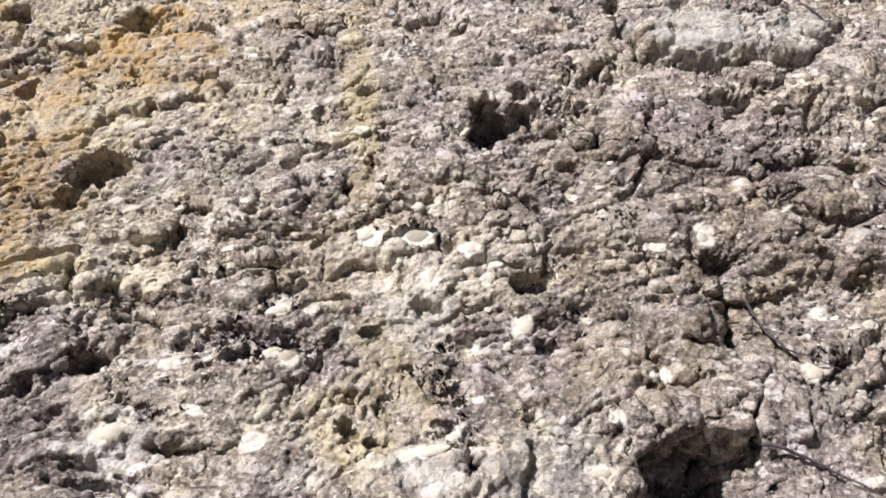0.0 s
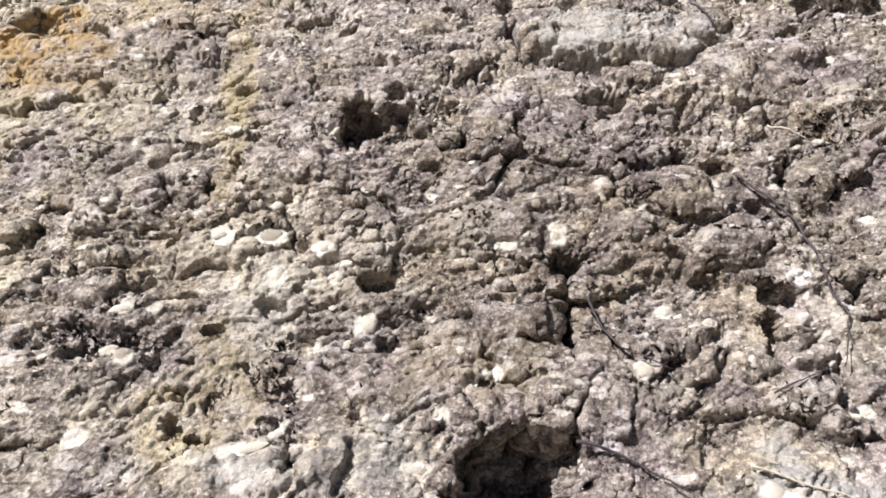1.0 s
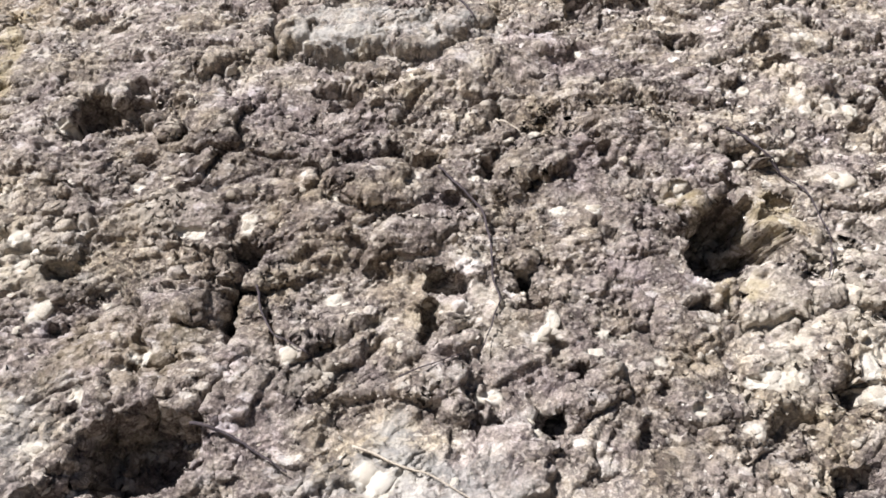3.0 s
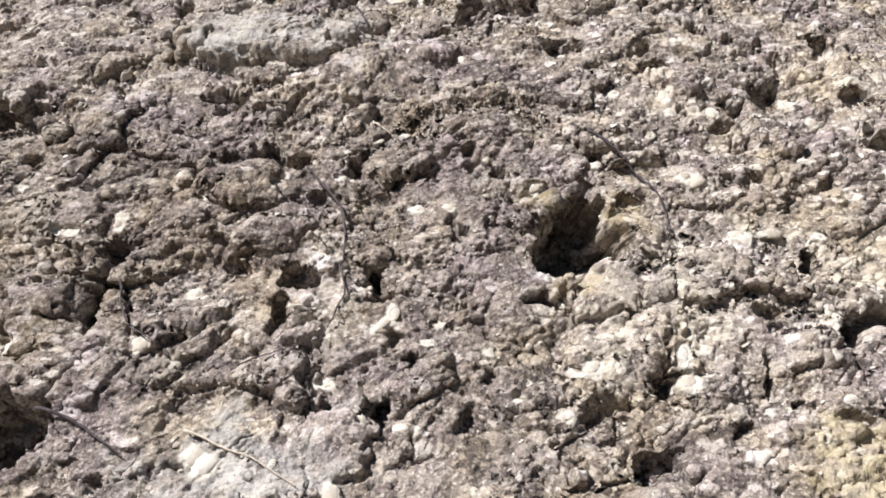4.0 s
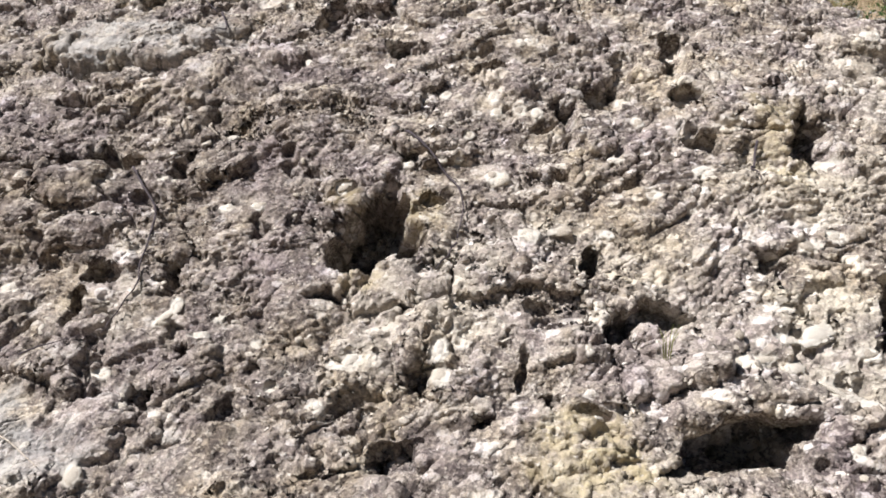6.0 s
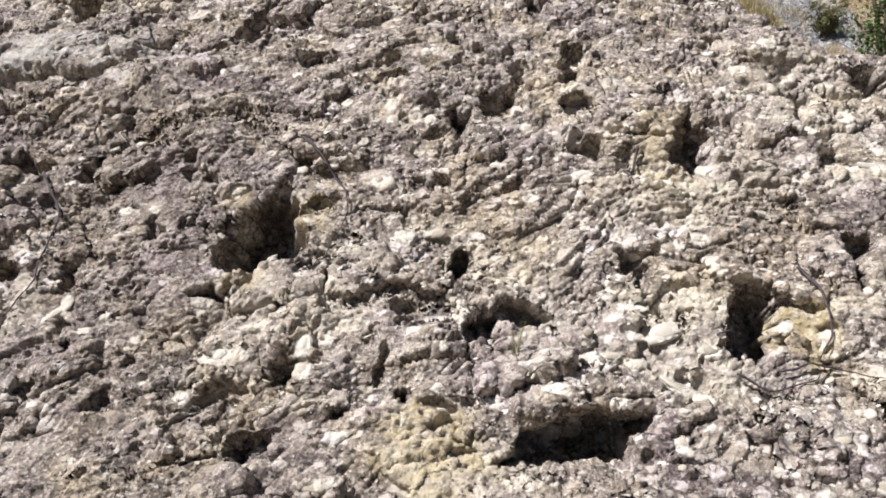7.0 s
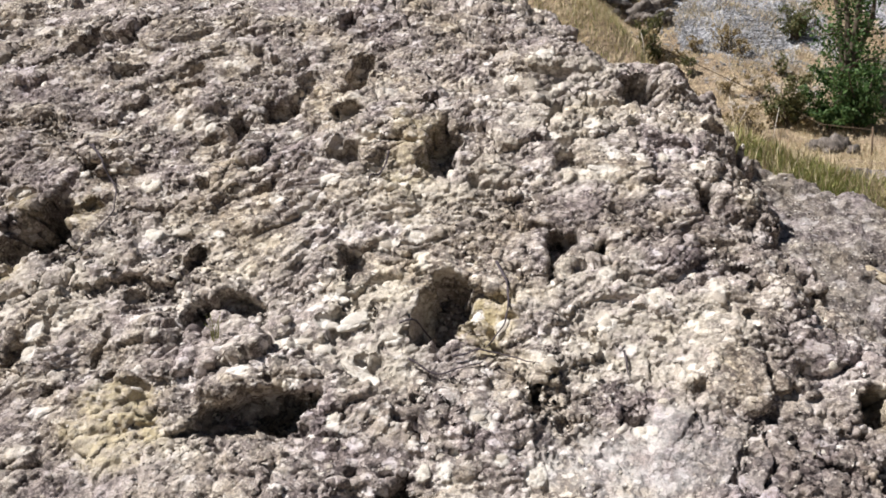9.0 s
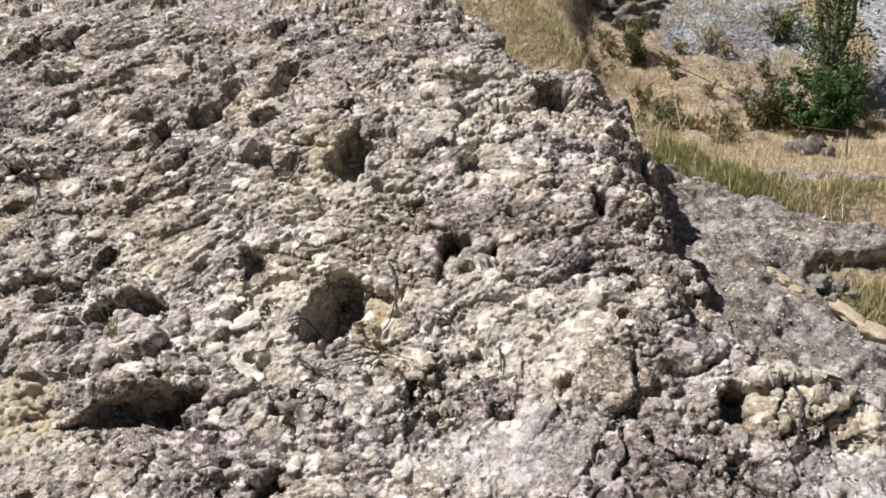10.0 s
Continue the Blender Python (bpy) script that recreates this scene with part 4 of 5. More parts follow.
# ---- pebbles in the rock ----
def pebble_mesh(seed, corners=24):
    r = random.Random(seed)
    bm = bmesh.new()
    for _ in range(corners):
        p = Vector((r.gauss(0, 1), r.gauss(0, 1), r.gauss(0, 1))).normalized()
        bm.verts.new(p * r.uniform(0.78, 1.0))
    bmesh.ops.convex_hull(bm, input=bm.verts)
    for v in [v for v in bm.verts if not v.link_faces]:
        bm.verts.remove(v)
    bmesh.ops.triangulate(bm, faces=bm.faces)
    me = bpy.data.meshes.new("pebble")
    bm.to_mesh(me)
    bm.free()
    me.materials.append(PEBBLE)
    return me


KINDS = [pebble_mesh(500 + k, 30) for k in range(8)]
for me in KINDS:
    me.polygons.foreach_set("use_smooth", [True] * len(me.polygons))
CHIPS = [pebble_mesh(600 + k, 11) for k in range(10)]


def seat(u, v, long, wide, thick, turn, proud=0.3):
    """The pose and size of a pebble set in the face."""
    i, j = min(np.searchsorted(us, u), len(us) - 1), min(np.searchsorted(vs, v), len(vs) - 1)
    out = Vector(FACE_UP[j, i])
    side = (Vector((1, 0, 0)) - out * out.x).normalized()
    turned = Matrix((side, out.cross(side), out)).transposed().to_4x4()
    at = surface(u, v) + out * (thick * (2 * proud - 1))
    return Matrix.Translation(at) @ turned @ pose(0, 0, 0, rng.uniform(-14, 14), rng.uniform(-14, 14), turn) @ Matrix.Diagonal((long, wide, thick, 1))


singles = 0


def pebble(u, v, long, wide, turn=0.0, proud=0.3, thick=None):
    global singles
    ob = new("pebble", KINDS[singles % len(KINDS)])
    ob.parent = rock
    ob.matrix_basis = seat(u, v, long / 2, wide / 2, thick or 0.28 * min(long, wide), turn, proud)
    singles += 1
    return ob


for u, v, long, wide, turn in CLASTS:
    pebble(u, v, long * 0.92, wide * 0.92, turn, 0.20)


def scatter(count, places, low, high):
    """Many pebbles joined into one part."""
    shapes = []
    for me in CHIPS:
        co = np.zeros(len(me.vertices) * 3)
        me.vertices.foreach_get("co", co)
        shapes.append((co.reshape(-1, 3), np.array([p.vertices[:] for p in me.polygons])))
    verts, faces, total = [], [], 0
    for k in range(count):
        u, v = places()
        long = low * (high / low) ** (rng.random() ** 2.2)
        wide = long * rng.uniform(0.4, 0.85)
        co, tri = shapes[k % len(shapes)]
        m = np.array(seat(u, v, long / 2, wide / 2, 0.3 * wide, rng.normal(20, 26), rng.uniform(0.05, 0.30)))
        verts.append(co @ m[:3, :3].T + m[:3, 3])
        faces.append(tri + total)
        total += len(co)
    return np.concatenate(verts), np.concatenate(faces)


def anywhere():
    while True:
        u, v = rng.uniform(-3.3, 9.2), rng.uniform(-2.2, 2.8)
        thick = 0.40 + 0.6 * float(step(3.0, 5.0, np.array(u)))
        if u < float(edge(v)) - 0.1 and rng.random() < thick:
            return u, v


for _ in range(130):
    u, v = rng.uniform(-1.5, 9.0), rng.uniform(-1.4, 0.6)
    long = rng.uniform(0.04, 0.085)
    pebble(u, v, long, long * rng.uniform(0.45, 0.85), rng.normal(20, 28), 0.24)
part("pebble_bed", soup("pebble_bed", *scatter(9000, anywhere, 0.016, 0.07), smooth=False), PEBBLES, rock)["kind"] = "stuff"



def grit(count):
    """Pale chips stuck to the grey slab, joined."""
    verts, faces, total = [], [], 0
    shapes = []
    for me in CHIPS:
        co = np.zeros(len(me.vertices) * 3)
        me.vertices.foreach_get("co", co)
        shapes.append((co.reshape(-1, 3), np.array([p.vertices[:] for p in me.polygons])))
    for k in range(count):
        i, j = rng.integers(0, len(su)), rng.integers(0, len(sv))
        if rim[j, i] > -0.05:
            continue
        at = Vector(on_face(su[i], sv[j], SW[j, i]))
        size = 0.006 * 3.5 ** (rng.random() ** 1.6)
        co, tri = shapes[k % len(shapes)]
        m = np.array(Matrix.Translation(at) @ FACE_TURN @ pose(0, 0, 0, *rng.uniform(-30, 30, 3)) @ Matrix.Diagonal((size, size * 0.8, size * 0.4, 1)))
        verts.append(co @ m[:3, :3].T + m[:3, 3])
        faces.append(tri + total)
        total += len(co)
    return np.concatenate(verts), np.concatenate(faces)


part("chips", soup("chips", *grit(7000), smooth=False), PEBBLES, slab)["kind"] = "stuff"

# ---- roots and twigs lying on the rock ----
def tube(points, radius, end=None, sides=6):
    """A tapered tube along points."""
    pts = [Vector(p) for p in points]
    bm = bmesh.new()
    rings = []
    for k, p in enumerate(pts):
        way = (pts[min(k + 1, len(pts) - 1)] - pts[max(k - 1, 0)]).normalized()
        side = way.orthogonal().normalized()
        other = way.cross(side)
        r = radius + ((end if end is not None else radius) - radius) * k / max(1, len(pts) - 1)
        rings.append([bm.verts.new(p + side * r * math.cos(2 * math.pi * s / sides) + other * r * math.sin(2 * math.pi * s / sides)) for s in range(sides)])
    for a, b in zip(rings[:-1], rings[1:]):
        for s in range(sides):
            bm.faces.new((a[s], a[(s + 1) % sides], b[(s + 1) % sides], b[s]))
    bm.faces.new(rings[0][::-1])
    bm.faces.new(rings[-1])
    for f in bm.faces:
        f.smooth = True
    return bm


def bent(points, wander, seed, steps=7):
    """A line through points with small bends."""
    r = random.Random(seed)
    out = []
    for a, b in zip(points[:-1], points[1:]):
        for k in range(steps):
            t = k / steps
            out.append(tuple(x + (y - x) * t + r.uniform(-wander, wander) * (1 if out else 0) for x, y in zip(a, b)))
    return out + [tuple(points[-1])]


def root(points, radius, mat, label, category="root", name="root", wander=0.006):
    line = bent(points, wander, len(points) * 31 + int(abs(points[0][0]) * 100))
    lift = []
    for u, v in line:
        i, j = np.searchsorted(us, u), np.searchsorted(vs, v)
        near = face_points[j - 5:j + 6, i - 5:i + 6].reshape(-1, 3)
        lift.append(Vector(on_face(u, v, float(((near - FOOT) @ OUT).max()) + radius * 0.4)))
    soft = [sum((lift[max(0, min(len(lift) - 1, k + d))] for d in (-1, 0, 1)), Vector()) / 3 for k in range(len(lift))]
    ob = part(name, tube(soft, radius * 0.8, radius * 0.25), mat)
    return tagged(ob, label, category, group="roots on the rock")


root([(1.299, -1.122), (1.429, -1.155), (1.532, -1.197), (1.643, -1.27), (1.744, -1.33)], 0.012, ROOT, "thin dark weathered root creeping over the rock")
root([(1.443, -0.344), (1.491, -0.51), (1.582, -0.652), (1.769, -0.772)], 0.01, ROOT, "thin dark weathered root creeping over the rock")
root([(2.323, 0.45), (2.45, 0.272), (2.572, 0.114), (2.607, -0.128), (2.603, -0.303), (2.642, -0.453), (2.599, -0.597), (2.537, -0.75)], 0.011, ROOT, "thin dark weathered root creeping over the rock")
root([(3.972, 0.767), (4.115, 0.598), (4.317, 0.327), (4.349, 0.155), (4.326, -0.108)], 0.011, ROOT, "thin dark weathered root creeping over the rock")
root([(4.326, -0.108), (4.272, -0.244), (4.228, -0.338)], 0.009, ROOT, "thin dark weathered root creeping over the rock")
root([(6.098, 0.784), (6.053, 0.6), (6.003, 0.527), (6.029, 0.37)], 0.011, ROOT, "thin dark weathered root creeping over the rock")
root([(6.864, -0.142), (6.93, -0.3), (6.962, -0.453), (6.94, -0.604), (6.835, -0.755)], 0.012, ROOT, "thin dark weathered root creeping over the rock")
root([(6.429, -0.845), (6.57, -0.917), (6.792, -0.879), (6.861, -0.788)], 0.009, ROOT, "thin dark weathered root creeping over the rock")
root([(6.66, -0.802), (6.806, -0.757), (6.975, -0.78), (7.148, -0.863)], 0.009, ROOT, "thin dark weathered root creeping over the rock")
root([(6.356, -0.65), (6.491, -0.59), (6.613, -0.515)], 0.009, ROOT, "thin dark weathered root creeping over the rock")
root([(1.991, -1.21), (2.204, -1.307), (2.365, -1.374), (2.56, -1.505)], 0.008, PALE_ROOT, "thin bleached dry twig lying on the rock", "twig", "twig")
root([(9.087, -0.847), (9.132, -0.912), (9.083, -1.121), (9.023, -1.241), (8.956, -1.311)], 0.012, ROOT, "thin dark weathered root creeping over the rock")
root([(7.576, -0.71), (7.595, -0.866)], 0.011, ROOT, "thin dark weathered root creeping over the rock")
root([(2.441, 2.157), (2.54, 1.938), (2.493, 1.727)], 0.011, ROOT, "thin dark weathered root creeping over the rock")
root([(3.963, 0.743), (4.094, 0.645), (4.175, 0.501), (4.308, 0.39)], 0.009, ROOT, "thin dark weathered root creeping over the rock")
root([(2.662, 0.944), (2.713, 0.798), (2.8, 0.704)], 0.009, PALE_ROOT, "thin bleached dry twig lying on the rock", "twig", "twig")
root([(2.171, -0.899), (2.324, -0.826), (2.481, -0.75)], 0.006, ROOT, "thin dark weathered root creeping over the rock")
root([(1.527, 2.841), (1.981, 2.65), (2.414, 2.174)], 0.015, ROOT, "thin dark weathered root creeping over the rock")



# ---- grass ----
def blades(spots, low, high, width):
    """Bent blades of grass, three segments each, as corners and faces."""
    verts, faces = [], []
    for x, y, z in spots:
        h, a = rng.uniform(low, high), rng.uniform(0, 6.283)
        lean, w = rng.uniform(0.05, 0.9) * h, width * rng.uniform(0.6, 1.3)
        dx, dy, sx, sy = math.cos(a), math.sin(a), -math.sin(a) * w, math.cos(a) * w
        k = len(verts)
        for t, s in ((0, 1.0), (0.5, 0.8), (1.0, 0.1)):
            bx, by, bz = x + dx * lean * t * t, y + dy * lean * t * t, z + h * t * (1 - 0.15 * t)
            verts += [(bx - sx * s, by - sy * s, bz), (bx + sx * s, by + sy * s, bz)]
        faces += [(k, k + 1, k + 3, k + 2), (k + 2, k + 3, k + 5, k + 4)]
    return np.array(verts), np.array(faces)


def meadow(count, inside, x0, x1, y0, y1):
    """Places for blades, thick where inside(x, y) is high."""
    x, y = rng.uniform(x0, x1, count * 6), rng.uniform(y0, y1, count * 6)
    keep = np.flatnonzero(rng.random(count * 6) < inside(x, y))[:count]
    return np.stack([x[keep], y[keep], ground_height(x[keep], y[keep]) - 0.02], -1)


def straw(x, y):
    return np.clip(0.30 + 1.5 * layered(x * 0.9, y * 0.7, 150, 4, 0.6), 0.16, 1) * step(9.0, 9.8, x + 0.30 * (y - 4.6)) * (1 - 0.5 * step(16, 20, y)) * off_slab(x, y)


def off_slab(x, y):
    v = (y - FOOT[1]) * UP[1] + (ground_height(x, y) - FOOT[2]) * UP[2]
    return step(0.0, 0.06, x - slab_rim(v))


def strip(x, y):
    """Grass along the slab's upper edge, and in the notch below."""
    above = y - np.interp(x, (8.5, 9.0, 9.5, 9.85, 10.4, 13), (5.9, 5.76, 5.6, 5.57, 5.57, 5.5))
    band = step(-0.02, 0.05, above) * (1 - step(0.3, 0.9, above))
    notch = (1 - step(5.2, 5.35, y)) * step(9.4, 9.6, x)
    return np.clip(0.5 + 1.2 * smooth_noise(x * 1.6, y * 1.6, 152), 0, 1) * np.maximum(band, 0.8 * notch) * off_slab(x, y)


def shelf(x, y):
    return np.clip(0.35 + 1.3 * layered(x, y, 153, 3), 0.02, 1)


def lawn(name, spots, low, high, width, mat, label):
    tagged(part(name, soup(name, *blades(spots, low, high, width)), mat), label, "grass", kind="stuff")


lawn("dry_grass", meadow(40000, straw, 8.3, 17, 5.4, 23.8), 0.03, 0.17, 0.003, DRY_GRASS, "tall dry straw-coloured grass on the bank")
lawn("green_grass", meadow(22000, strip, 8.5, 13, 3.0, 7.6), 0.03, 0.14, 0.003, GREEN_GRASS, "short yellow-green grass beside the grey slab")
lawn("bank_grass", meadow(24000, shelf, 7.5, 17, 17, 28), 0.06, 0.30, 0.006, DRY_GRASS, "thin dry grass on the stony bank")
lawn("slope_grass", meadow(16000, shelf, 5.0, 10.5, 7.5, 21), 0.04, 0.18, 0.004, DRY_GRASS, "dry grass on the slope behind the crest")
lawn("shelf_straw", meadow(9000, shelf, 6.2, 9.2, 6.4, 11), 0.04, 0.20, 0.0025, DRY_GRASS, "dry straw behind the rock crest")
lawn("slab_straw", meadow(5000, strip, 8.5, 13, 3.0, 7.6), 0.10, 0.28, 0.003, DRY_GRASS, "dry straw mixed into the green grass")
lawn("shelf_grass", meadow(9000, shelf, 6.2, 9.2, 6.4, 11), 0.03, 0.14, 0.003, GREEN_GRASS, "yellow-green grass growing behind the rock crest")

# fresher clumps between the straw
for x, y, wide, count in ((8.78, 6.15, 0.13, 700), (9.22, 5.98, 0.13, 800), (9.45, 5.86, 0.13, 900), (10.3, 6.2, 0.25, 500), (10.1, 5.0, 0.2, 700)):
    px, py = rng.normal(x, wide, count), rng.normal(y, wide * 0.7, count)
    grown = off_slab(px, py) > 0.5
    px, py = px[grown], py[grown]
    spots = np.stack([px, py, ground_height(px, py) - 0.01], -1)
    tagged(part("grass_clump", soup("grass_clump", *blades(spots, 0.04, 0.14, 0.003)), FRESH_GRASS), "fresh green grass clump among dry straw", "grass", "green clumps", "stuff")

# a small tuft in a hollow of the rock
tuft = tagged(new("grass_tuft"), "small tuft of green blades in a rock hollow", "grass")
tuft.location = surface(5.35, -0.83)
for k in range(9):
    a, h = 2.4 * k, rng.uniform(0.09, 0.22)
    top = Vector((0.05 * math.cos(a), 0.05 * math.sin(a) - 0.02, h))
    part("blade", tube([(0.012 * math.cos(a), 0.012 * math.sin(a), -0.03), top * 0.5 + Vector((0, 0, 0.02)), top], 0.003, 0.001, 4), GREEN_GRASS, tuft)



# ---- trees, shrubs ----
def leaf_cloud(centres, radius, count, size, seed):
    """Small folded leaves round twig ends."""
    r = np.random.default_rng(seed)
    verts, faces = [], []
    for c in centres:
        for _ in range(count):
            p = np.array(c) + r.normal(0, radius * 0.5, 3)
            a, b = r.normal(0, 1, 3), r.normal(0, 1, 3)
            a /= np.linalg.norm(a)
            b = np.cross(a, b)
            b /= np.linalg.norm(b)
            s = size * r.uniform(0.6, 1.4)
            k = len(verts)
            verts += [p - a * s, p + b * s * 0.42 + 0.1 * s, p + a * s, p - b * s * 0.42]
            faces += [(k, k + 1, k + 2, k + 3)]
    return np.array(verts), np.array(faces)


def tree(name, x, y, height, spread_out, stems, mat, label, category, seed, leaves=34, leaf=0.05, lowest=0.25, ends=14):
    r = random.Random(seed)
    top = tagged(new(name), label, category)
    top.location = (x, y, ground_at(x, y) - 0.05)
    tips = []
    for s in range(stems):
        a = 6.283 * s / stems + r.uniform(-0.4, 0.4)
        out = spread_out * r.uniform(0.25, 0.75)
        h = height * r.uniform(0.75, 1.0)
        line = [(0.1 * math.cos(a), 0.1 * math.sin(a), 0)]
        for k in range(1, 6):
            t = k / 5
            line.append((out * math.cos(a) * t ** 1.3 + r.uniform(-0.08, 0.08), out * math.sin(a) * t ** 1.3 + r.uniform(-0.08, 0.08), h * 0.92 * t))
        part("trunk" if s == 0 else "stem", tube(line, 0.018 * height, 0.006 * height), BARK, top)
        for k in range(ends):
            t = r.uniform(lowest, 1.0)
            i = min(4, int(t * 5))
            p = Vector(line[i]).lerp(Vector(line[i + 1]), t * 5 - i)
            b = r.uniform(0, 6.283)
            reach = spread_out * r.uniform(0.2, 0.6) * (1.15 - 0.6 * t)
            q = p + Vector((math.cos(b) * reach, math.sin(b) * reach, r.uniform(-0.05, 0.35) * reach + 0.1))
            part("limb", tube([p, p.lerp(q, 0.5) + Vector((0, 0, 0.08)), q], 0.006 * height, 0.002 * height, 5), BARK, top)
            tips += [tuple(q), tuple(p.lerp(q, 0.6))]
    part("crown", soup("crown", *leaf_cloud(tips, 0.085 * height, leaves, leaf, seed), smooth=False), mat, top)
    return top


tree("tree", 14.9, 21.6, 5.4, 1.55, 5, LEAF, "dark green broadleaf tree on the stony bank", "tree", 3, 30, 0.065, 0.12, 13)
tree("shrub", 13.1, 20.6, 1.3, 1.0, 5, SCRUB, "low olive-green shrub beside the tree", "shrub", 5, 30, 0.05, 0.1, 8)
tree("shrub", 14.0, 20.4, 1.2, 1.1, 5, LEAF, "low dark green shrub under the tree", "shrub", 6, 34, 0.055, 0.1, 8)
tree("shrub", 14.7, 20.5, 1.7, 1.2, 6, LEAF, "dark green shrub at the foot of the tree", "shrub", 7, 34, 0.055, 0.08, 10)
tree("shrub", 9.95, 23.6, 1.5, 0.5, 5, SCRUB, "dark upright scrub against the ledges", "shrub", 11, 26, 0.045, 0.1, 8)
tree("shrub", 9.7, 15.5, 1.3, 0.8, 5, SCRUB, "dry brownish scrub on the slope", "shrub", 8, 26, 0.04, 0.1, 8)
tree("shrub", 14.3, 24.6, 1.2, 0.9, 5, SCRUB, "grey-green scrub at the scree's edge", "shrub", 9, 26, 0.045, 0.1, 8)
for k in range(40):
    x, y = (rng.uniform(9.0, 13.6), rng.uniform(19.5, 24.2)) if k < 26 else (rng.uniform(6.0, 9.8), rng.uniform(11, 21))
    bush = tree("scrub", x, y, rng.uniform(0.4, 0.8), rng.uniform(0.3, 0.6), 4, SCRUB if k % 6 == 0 else STRAW_SCRUB, "low dry scrub on the stony bank", "shrub", 40 + k, 14, 0.035, 0.1, 4)
    bush["group"] = "scrub on the bank"



# ---- loose stones ----
def stone(name, x, y, z, sx, sy, sz, turn, mat, label, category="rock", group="", seed=1, rough=0.12, at=None):
    bm = bmesh.new()
    bmesh.ops.create_icosphere(bm, subdivisions=3, radius=1)
    for v in bm.verts:
        p = v.co.copy()
        k = max(abs(p.x), abs(p.y), abs(p.z)) ** 0.8
        n = noise.fractal(p * 1.7 + Vector((seed * 7.1, 0, 0)), 0.8, 2.1, 5)
        v.co = Vector((p.x * sx, p.y * sy, p.z * sz)) / k * (1 + rough * n)
    for f in bm.faces:
        f.smooth = True
    ob = part(name, bm, mat)
    ob.matrix_basis = at @ pose(0, 0, 0, 0, 0, turn) if at else pose(x, y, z, random.uniform(-8, 8), random.uniform(-8, 8), turn)
    return tagged(ob, label, category, group)


# pale stones along the slab's edge
for u, v, a, b, c, turn in ((9.44, 0.62, 0.10, 0.035, 0.025, -42), (9.55, 0.50, 0.05, 0.03, 0.02, -20), (9.84, 0.30, 0.11, 0.045, 0.03, -50), (9.98, 0.15, 0.10, 0.06, 0.03, -30)):
    p = on_face(u, v, -1.12)
    stone("edge_stone", *p, a, b, c, turn, TAN_STONE, "flat pale tan stone at the edge of the slab", "stone", "stones along the slab", int(u * 50), 0.4, Matrix.Translation(p) @ FACE_TURN)

# dark ledges high on the bank
for k in range(60):
    x, y = 6.3 + 0.075 * k + rng.uniform(-0.2, 0.2), 26.0 + rng.uniform(-0.7, 1.6)
    w = rng.uniform(0.16, 0.42)
    ob = stone("ledge_rock", x, y, ground_at(x, y) + 0.3 * w, w, w * rng.uniform(0.6, 1.0), w * rng.uniform(0.25, 0.6), rng.uniform(-60, 60), GREY_STONE if k % 4 == 0 else DARK_STONE, "dark layered boulder high on the bank", "boulder", "dark boulders on the bank", k, 0.45)
    ob.matrix_basis = ob.matrix_basis @ pose(0, 0, 0, rng.uniform(-25, 25), rng.uniform(-25, 25), 0)
for x, y, a in ((9.62, 5.60, 0.07), (9.78, 5.58, 0.06), (10.3, 5.52, 0.05), (9.64, 5.22, 0.07), (9.76, 5.24, 0.10), (9.90, 5.26, 0.08), (9.83, 5.16, 0.06), (9.98, 5.2, 0.05)):
    stone("field_stone", x, y, ground_at(x, y) + 0.1 * a, a, a * 0.7, a * 0.5, x * 70 % 90, GREY_STONE, "grey weathered stone among the dry grass", "stone", "stones in the grass", int(x * 40), 0.4)

for x, y, a in ((13.35, 17.7, 0.30), (13.0, 17.9, 0.20), (13.6, 17.5, 0.16)):
    stone("dark_rock", x, y, ground_at(x, y) + 0.25 * a, a, a * 0.7, a * 0.8, x * 70 % 90, DARK_STONE, "dark brown broken rock in the dry grass", "rock", "dark rocks in the grass", int(x * 40), 0.5)


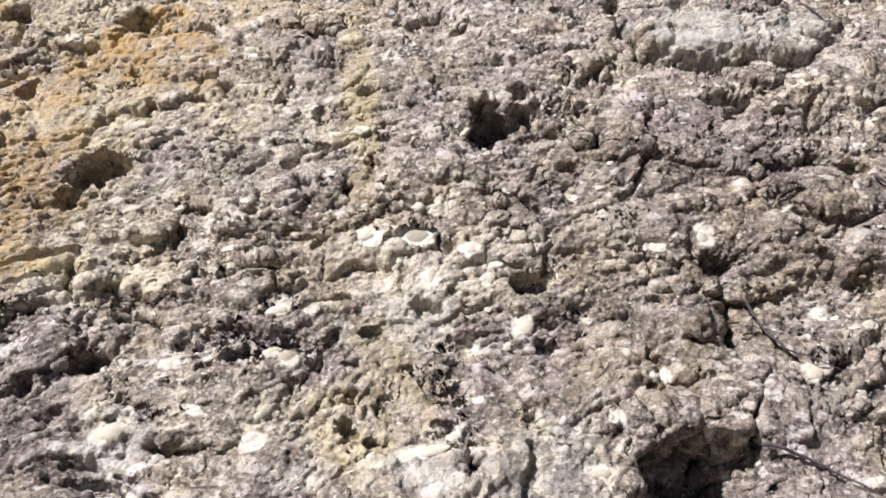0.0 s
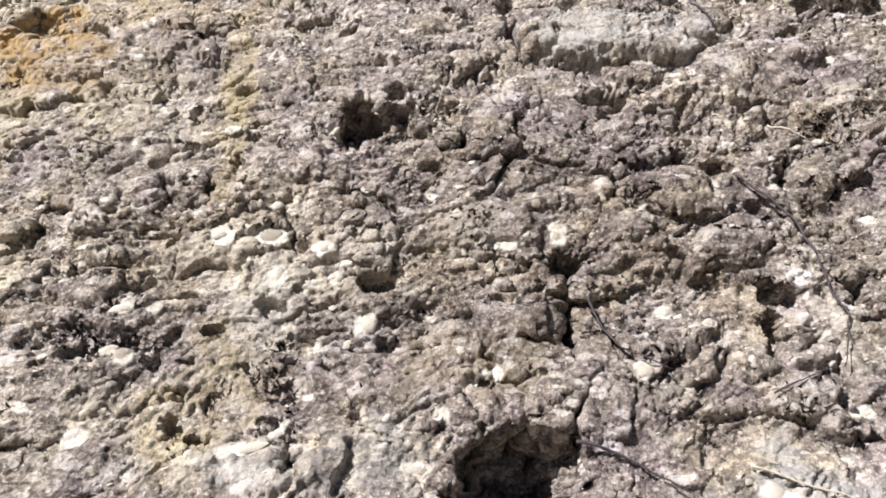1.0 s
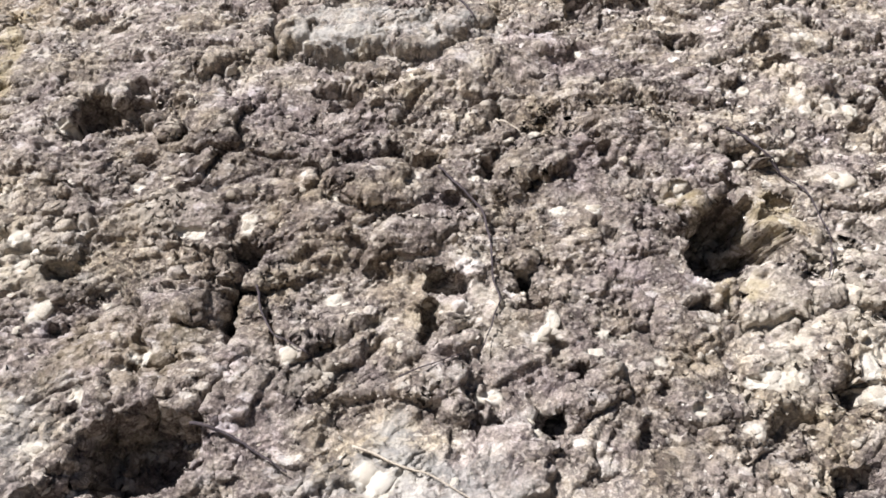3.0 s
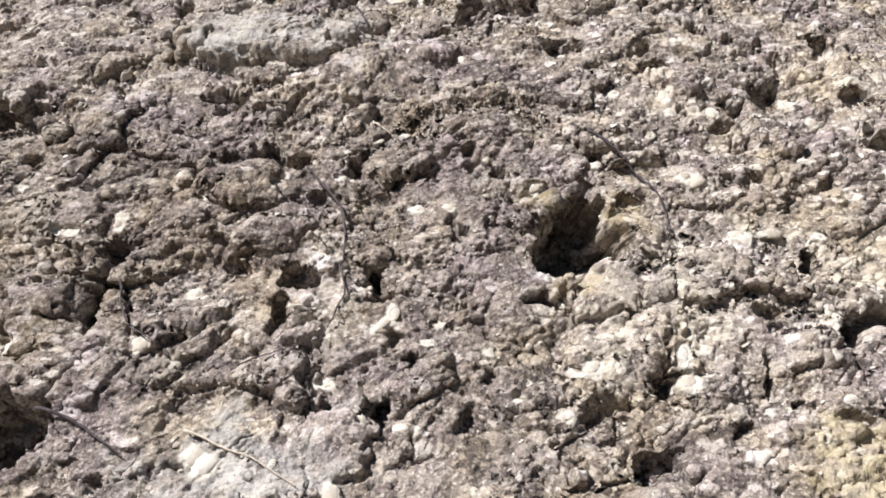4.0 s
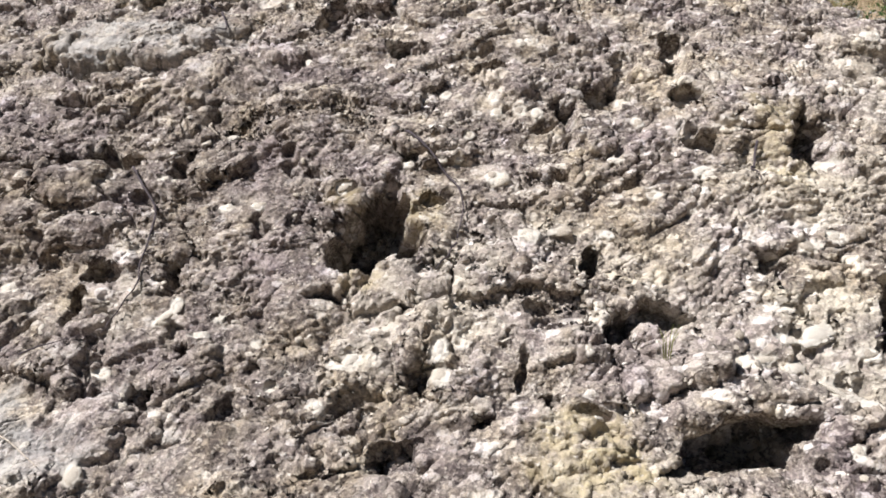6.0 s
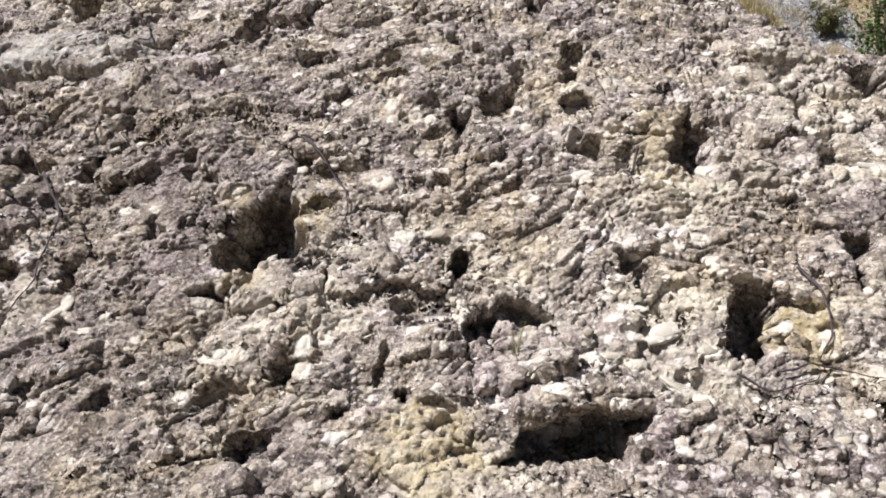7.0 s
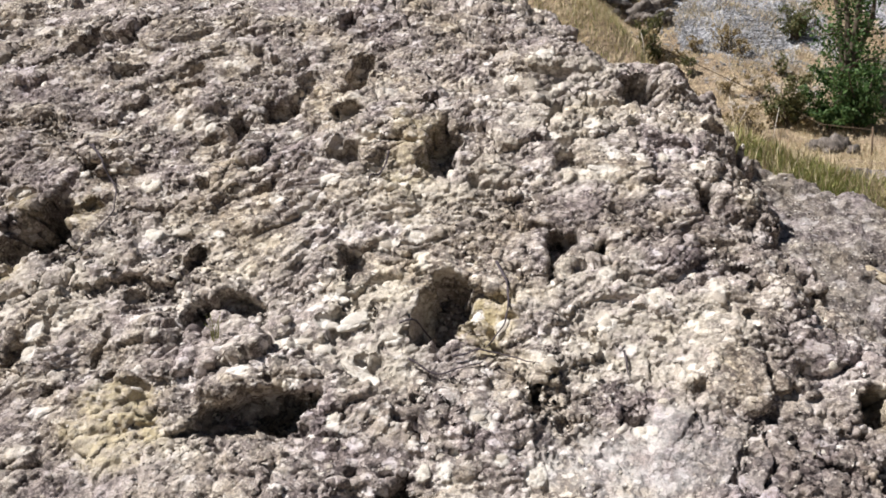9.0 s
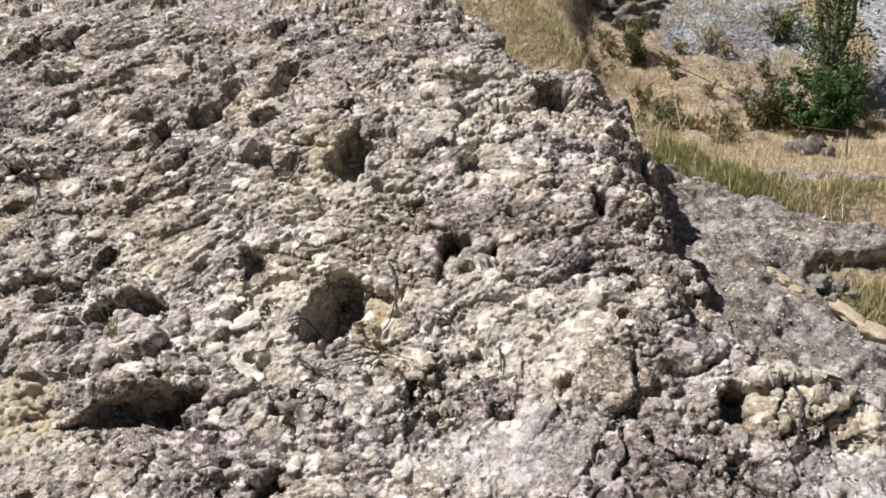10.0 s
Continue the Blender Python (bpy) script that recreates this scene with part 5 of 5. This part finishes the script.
def scree(name, count, x0, x1, y0, y1, label):
    """Loose gravel on the bank, one mesh."""
    shapes = []
    for me in CHIPS:
        co = np.zeros(len(me.vertices) * 3)
        me.vertices.foreach_get("co", co)
        shapes.append((co.reshape(-1, 3), np.array([p.vertices[:] for p in me.polygons])))
    verts, faces, total = [], [], 0
    cx, cy = (x0 + x1) / 2, (y0 + y1) / 2
    xs, ys = rng.normal(cx, (x1 - x0) / 4, count * 3), rng.normal(cy, (y1 - y0) / 4, count * 3)
    keep = np.flatnonzero(layered(xs * 0.8, ys * 0.8, 171, 3) > -0.32)[:count]
    xs, ys, count = xs[keep], ys[keep], len(keep)
    zs = ground_height(xs, ys)
    for k in range(count):
        co, tri = shapes[k % len(shapes)]
        size = 0.016 * 5 ** (rng.random() ** 2.2)
        m = np.array(pose(xs[k], ys[k], zs[k] + size * 0.2, *rng.uniform(-40, 40, 3)) @ Matrix.Diagonal((size, size * 0.8, size * 0.6, 1)))
        verts.append(co @ m[:3, :3].T + m[:3, 3])
        faces.append(tri + total)
        total += len(co)
    tagged(part(name, soup(name, np.concatenate(verts), np.concatenate(faces), False), SCREE), label, "gravel", kind="stuff")


scree("scree", 9000, 10.6, 15.0, 23.6, 27.0, "pale blue-grey scree on the bank")
scree("scree", 2500, 15.8, 18.5, 18.5, 24.5, "pale blue-grey scree beside the tree")

# ---- the old fence ----
fence = tagged(new("wire_fence"), "old wire fence with thin rusty iron posts", "fence")
fence.location = (0, 0, 0)
for x, y, top in ((6.81, 20.0, 7.55), (13.0, 21.05, 4.9), (14.0, 17.5, 3.92)):
    part("post", tube([(x, y, ground_at(x, y) - 0.2), (x, y, top)], 0.022, 0.02, 8), RUSTY, fence)
line = [Vector((6.81, 20.0, 7.4)), Vector((8.44, 20.0, 6.77)), Vector((10.36, 20.5, 5.99)), Vector((12.32, 21.0, 5.11)), Vector((13.0, 21.05, 4.82))]
part("wire", tube(line, 0.011, 0.011, 5), RUSTY, fence)
part("wire", tube([Vector((13.0, 21.05, 4.8)), Vector((13.5, 19.3, 4.1)), Vector((14.0, 17.5, 3.85))], 0.008, 0.008, 5), RUSTY, fence)

# dry stalks standing behind the crest
for x, y, h, lean in ((8.09, 7.5, 0.3, -0.05), (9.32, 9.0, 0.75, -0.1), (9.6, 8.6, 0.75, 0.08), (9.15, 8.5, 0.6, 0.2)):
    z = ground_at(x, y)
    tagged(part("dry_stalk", tube([(x, y, z - 0.03), (x + lean * 0.4, y, z + h * 0.6), (x + lean, y, z + h)], 0.007, 0.003, 5), PALE_ROOT), "tall bleached dead stalk standing in the grass", "stalk", "dead stalks")
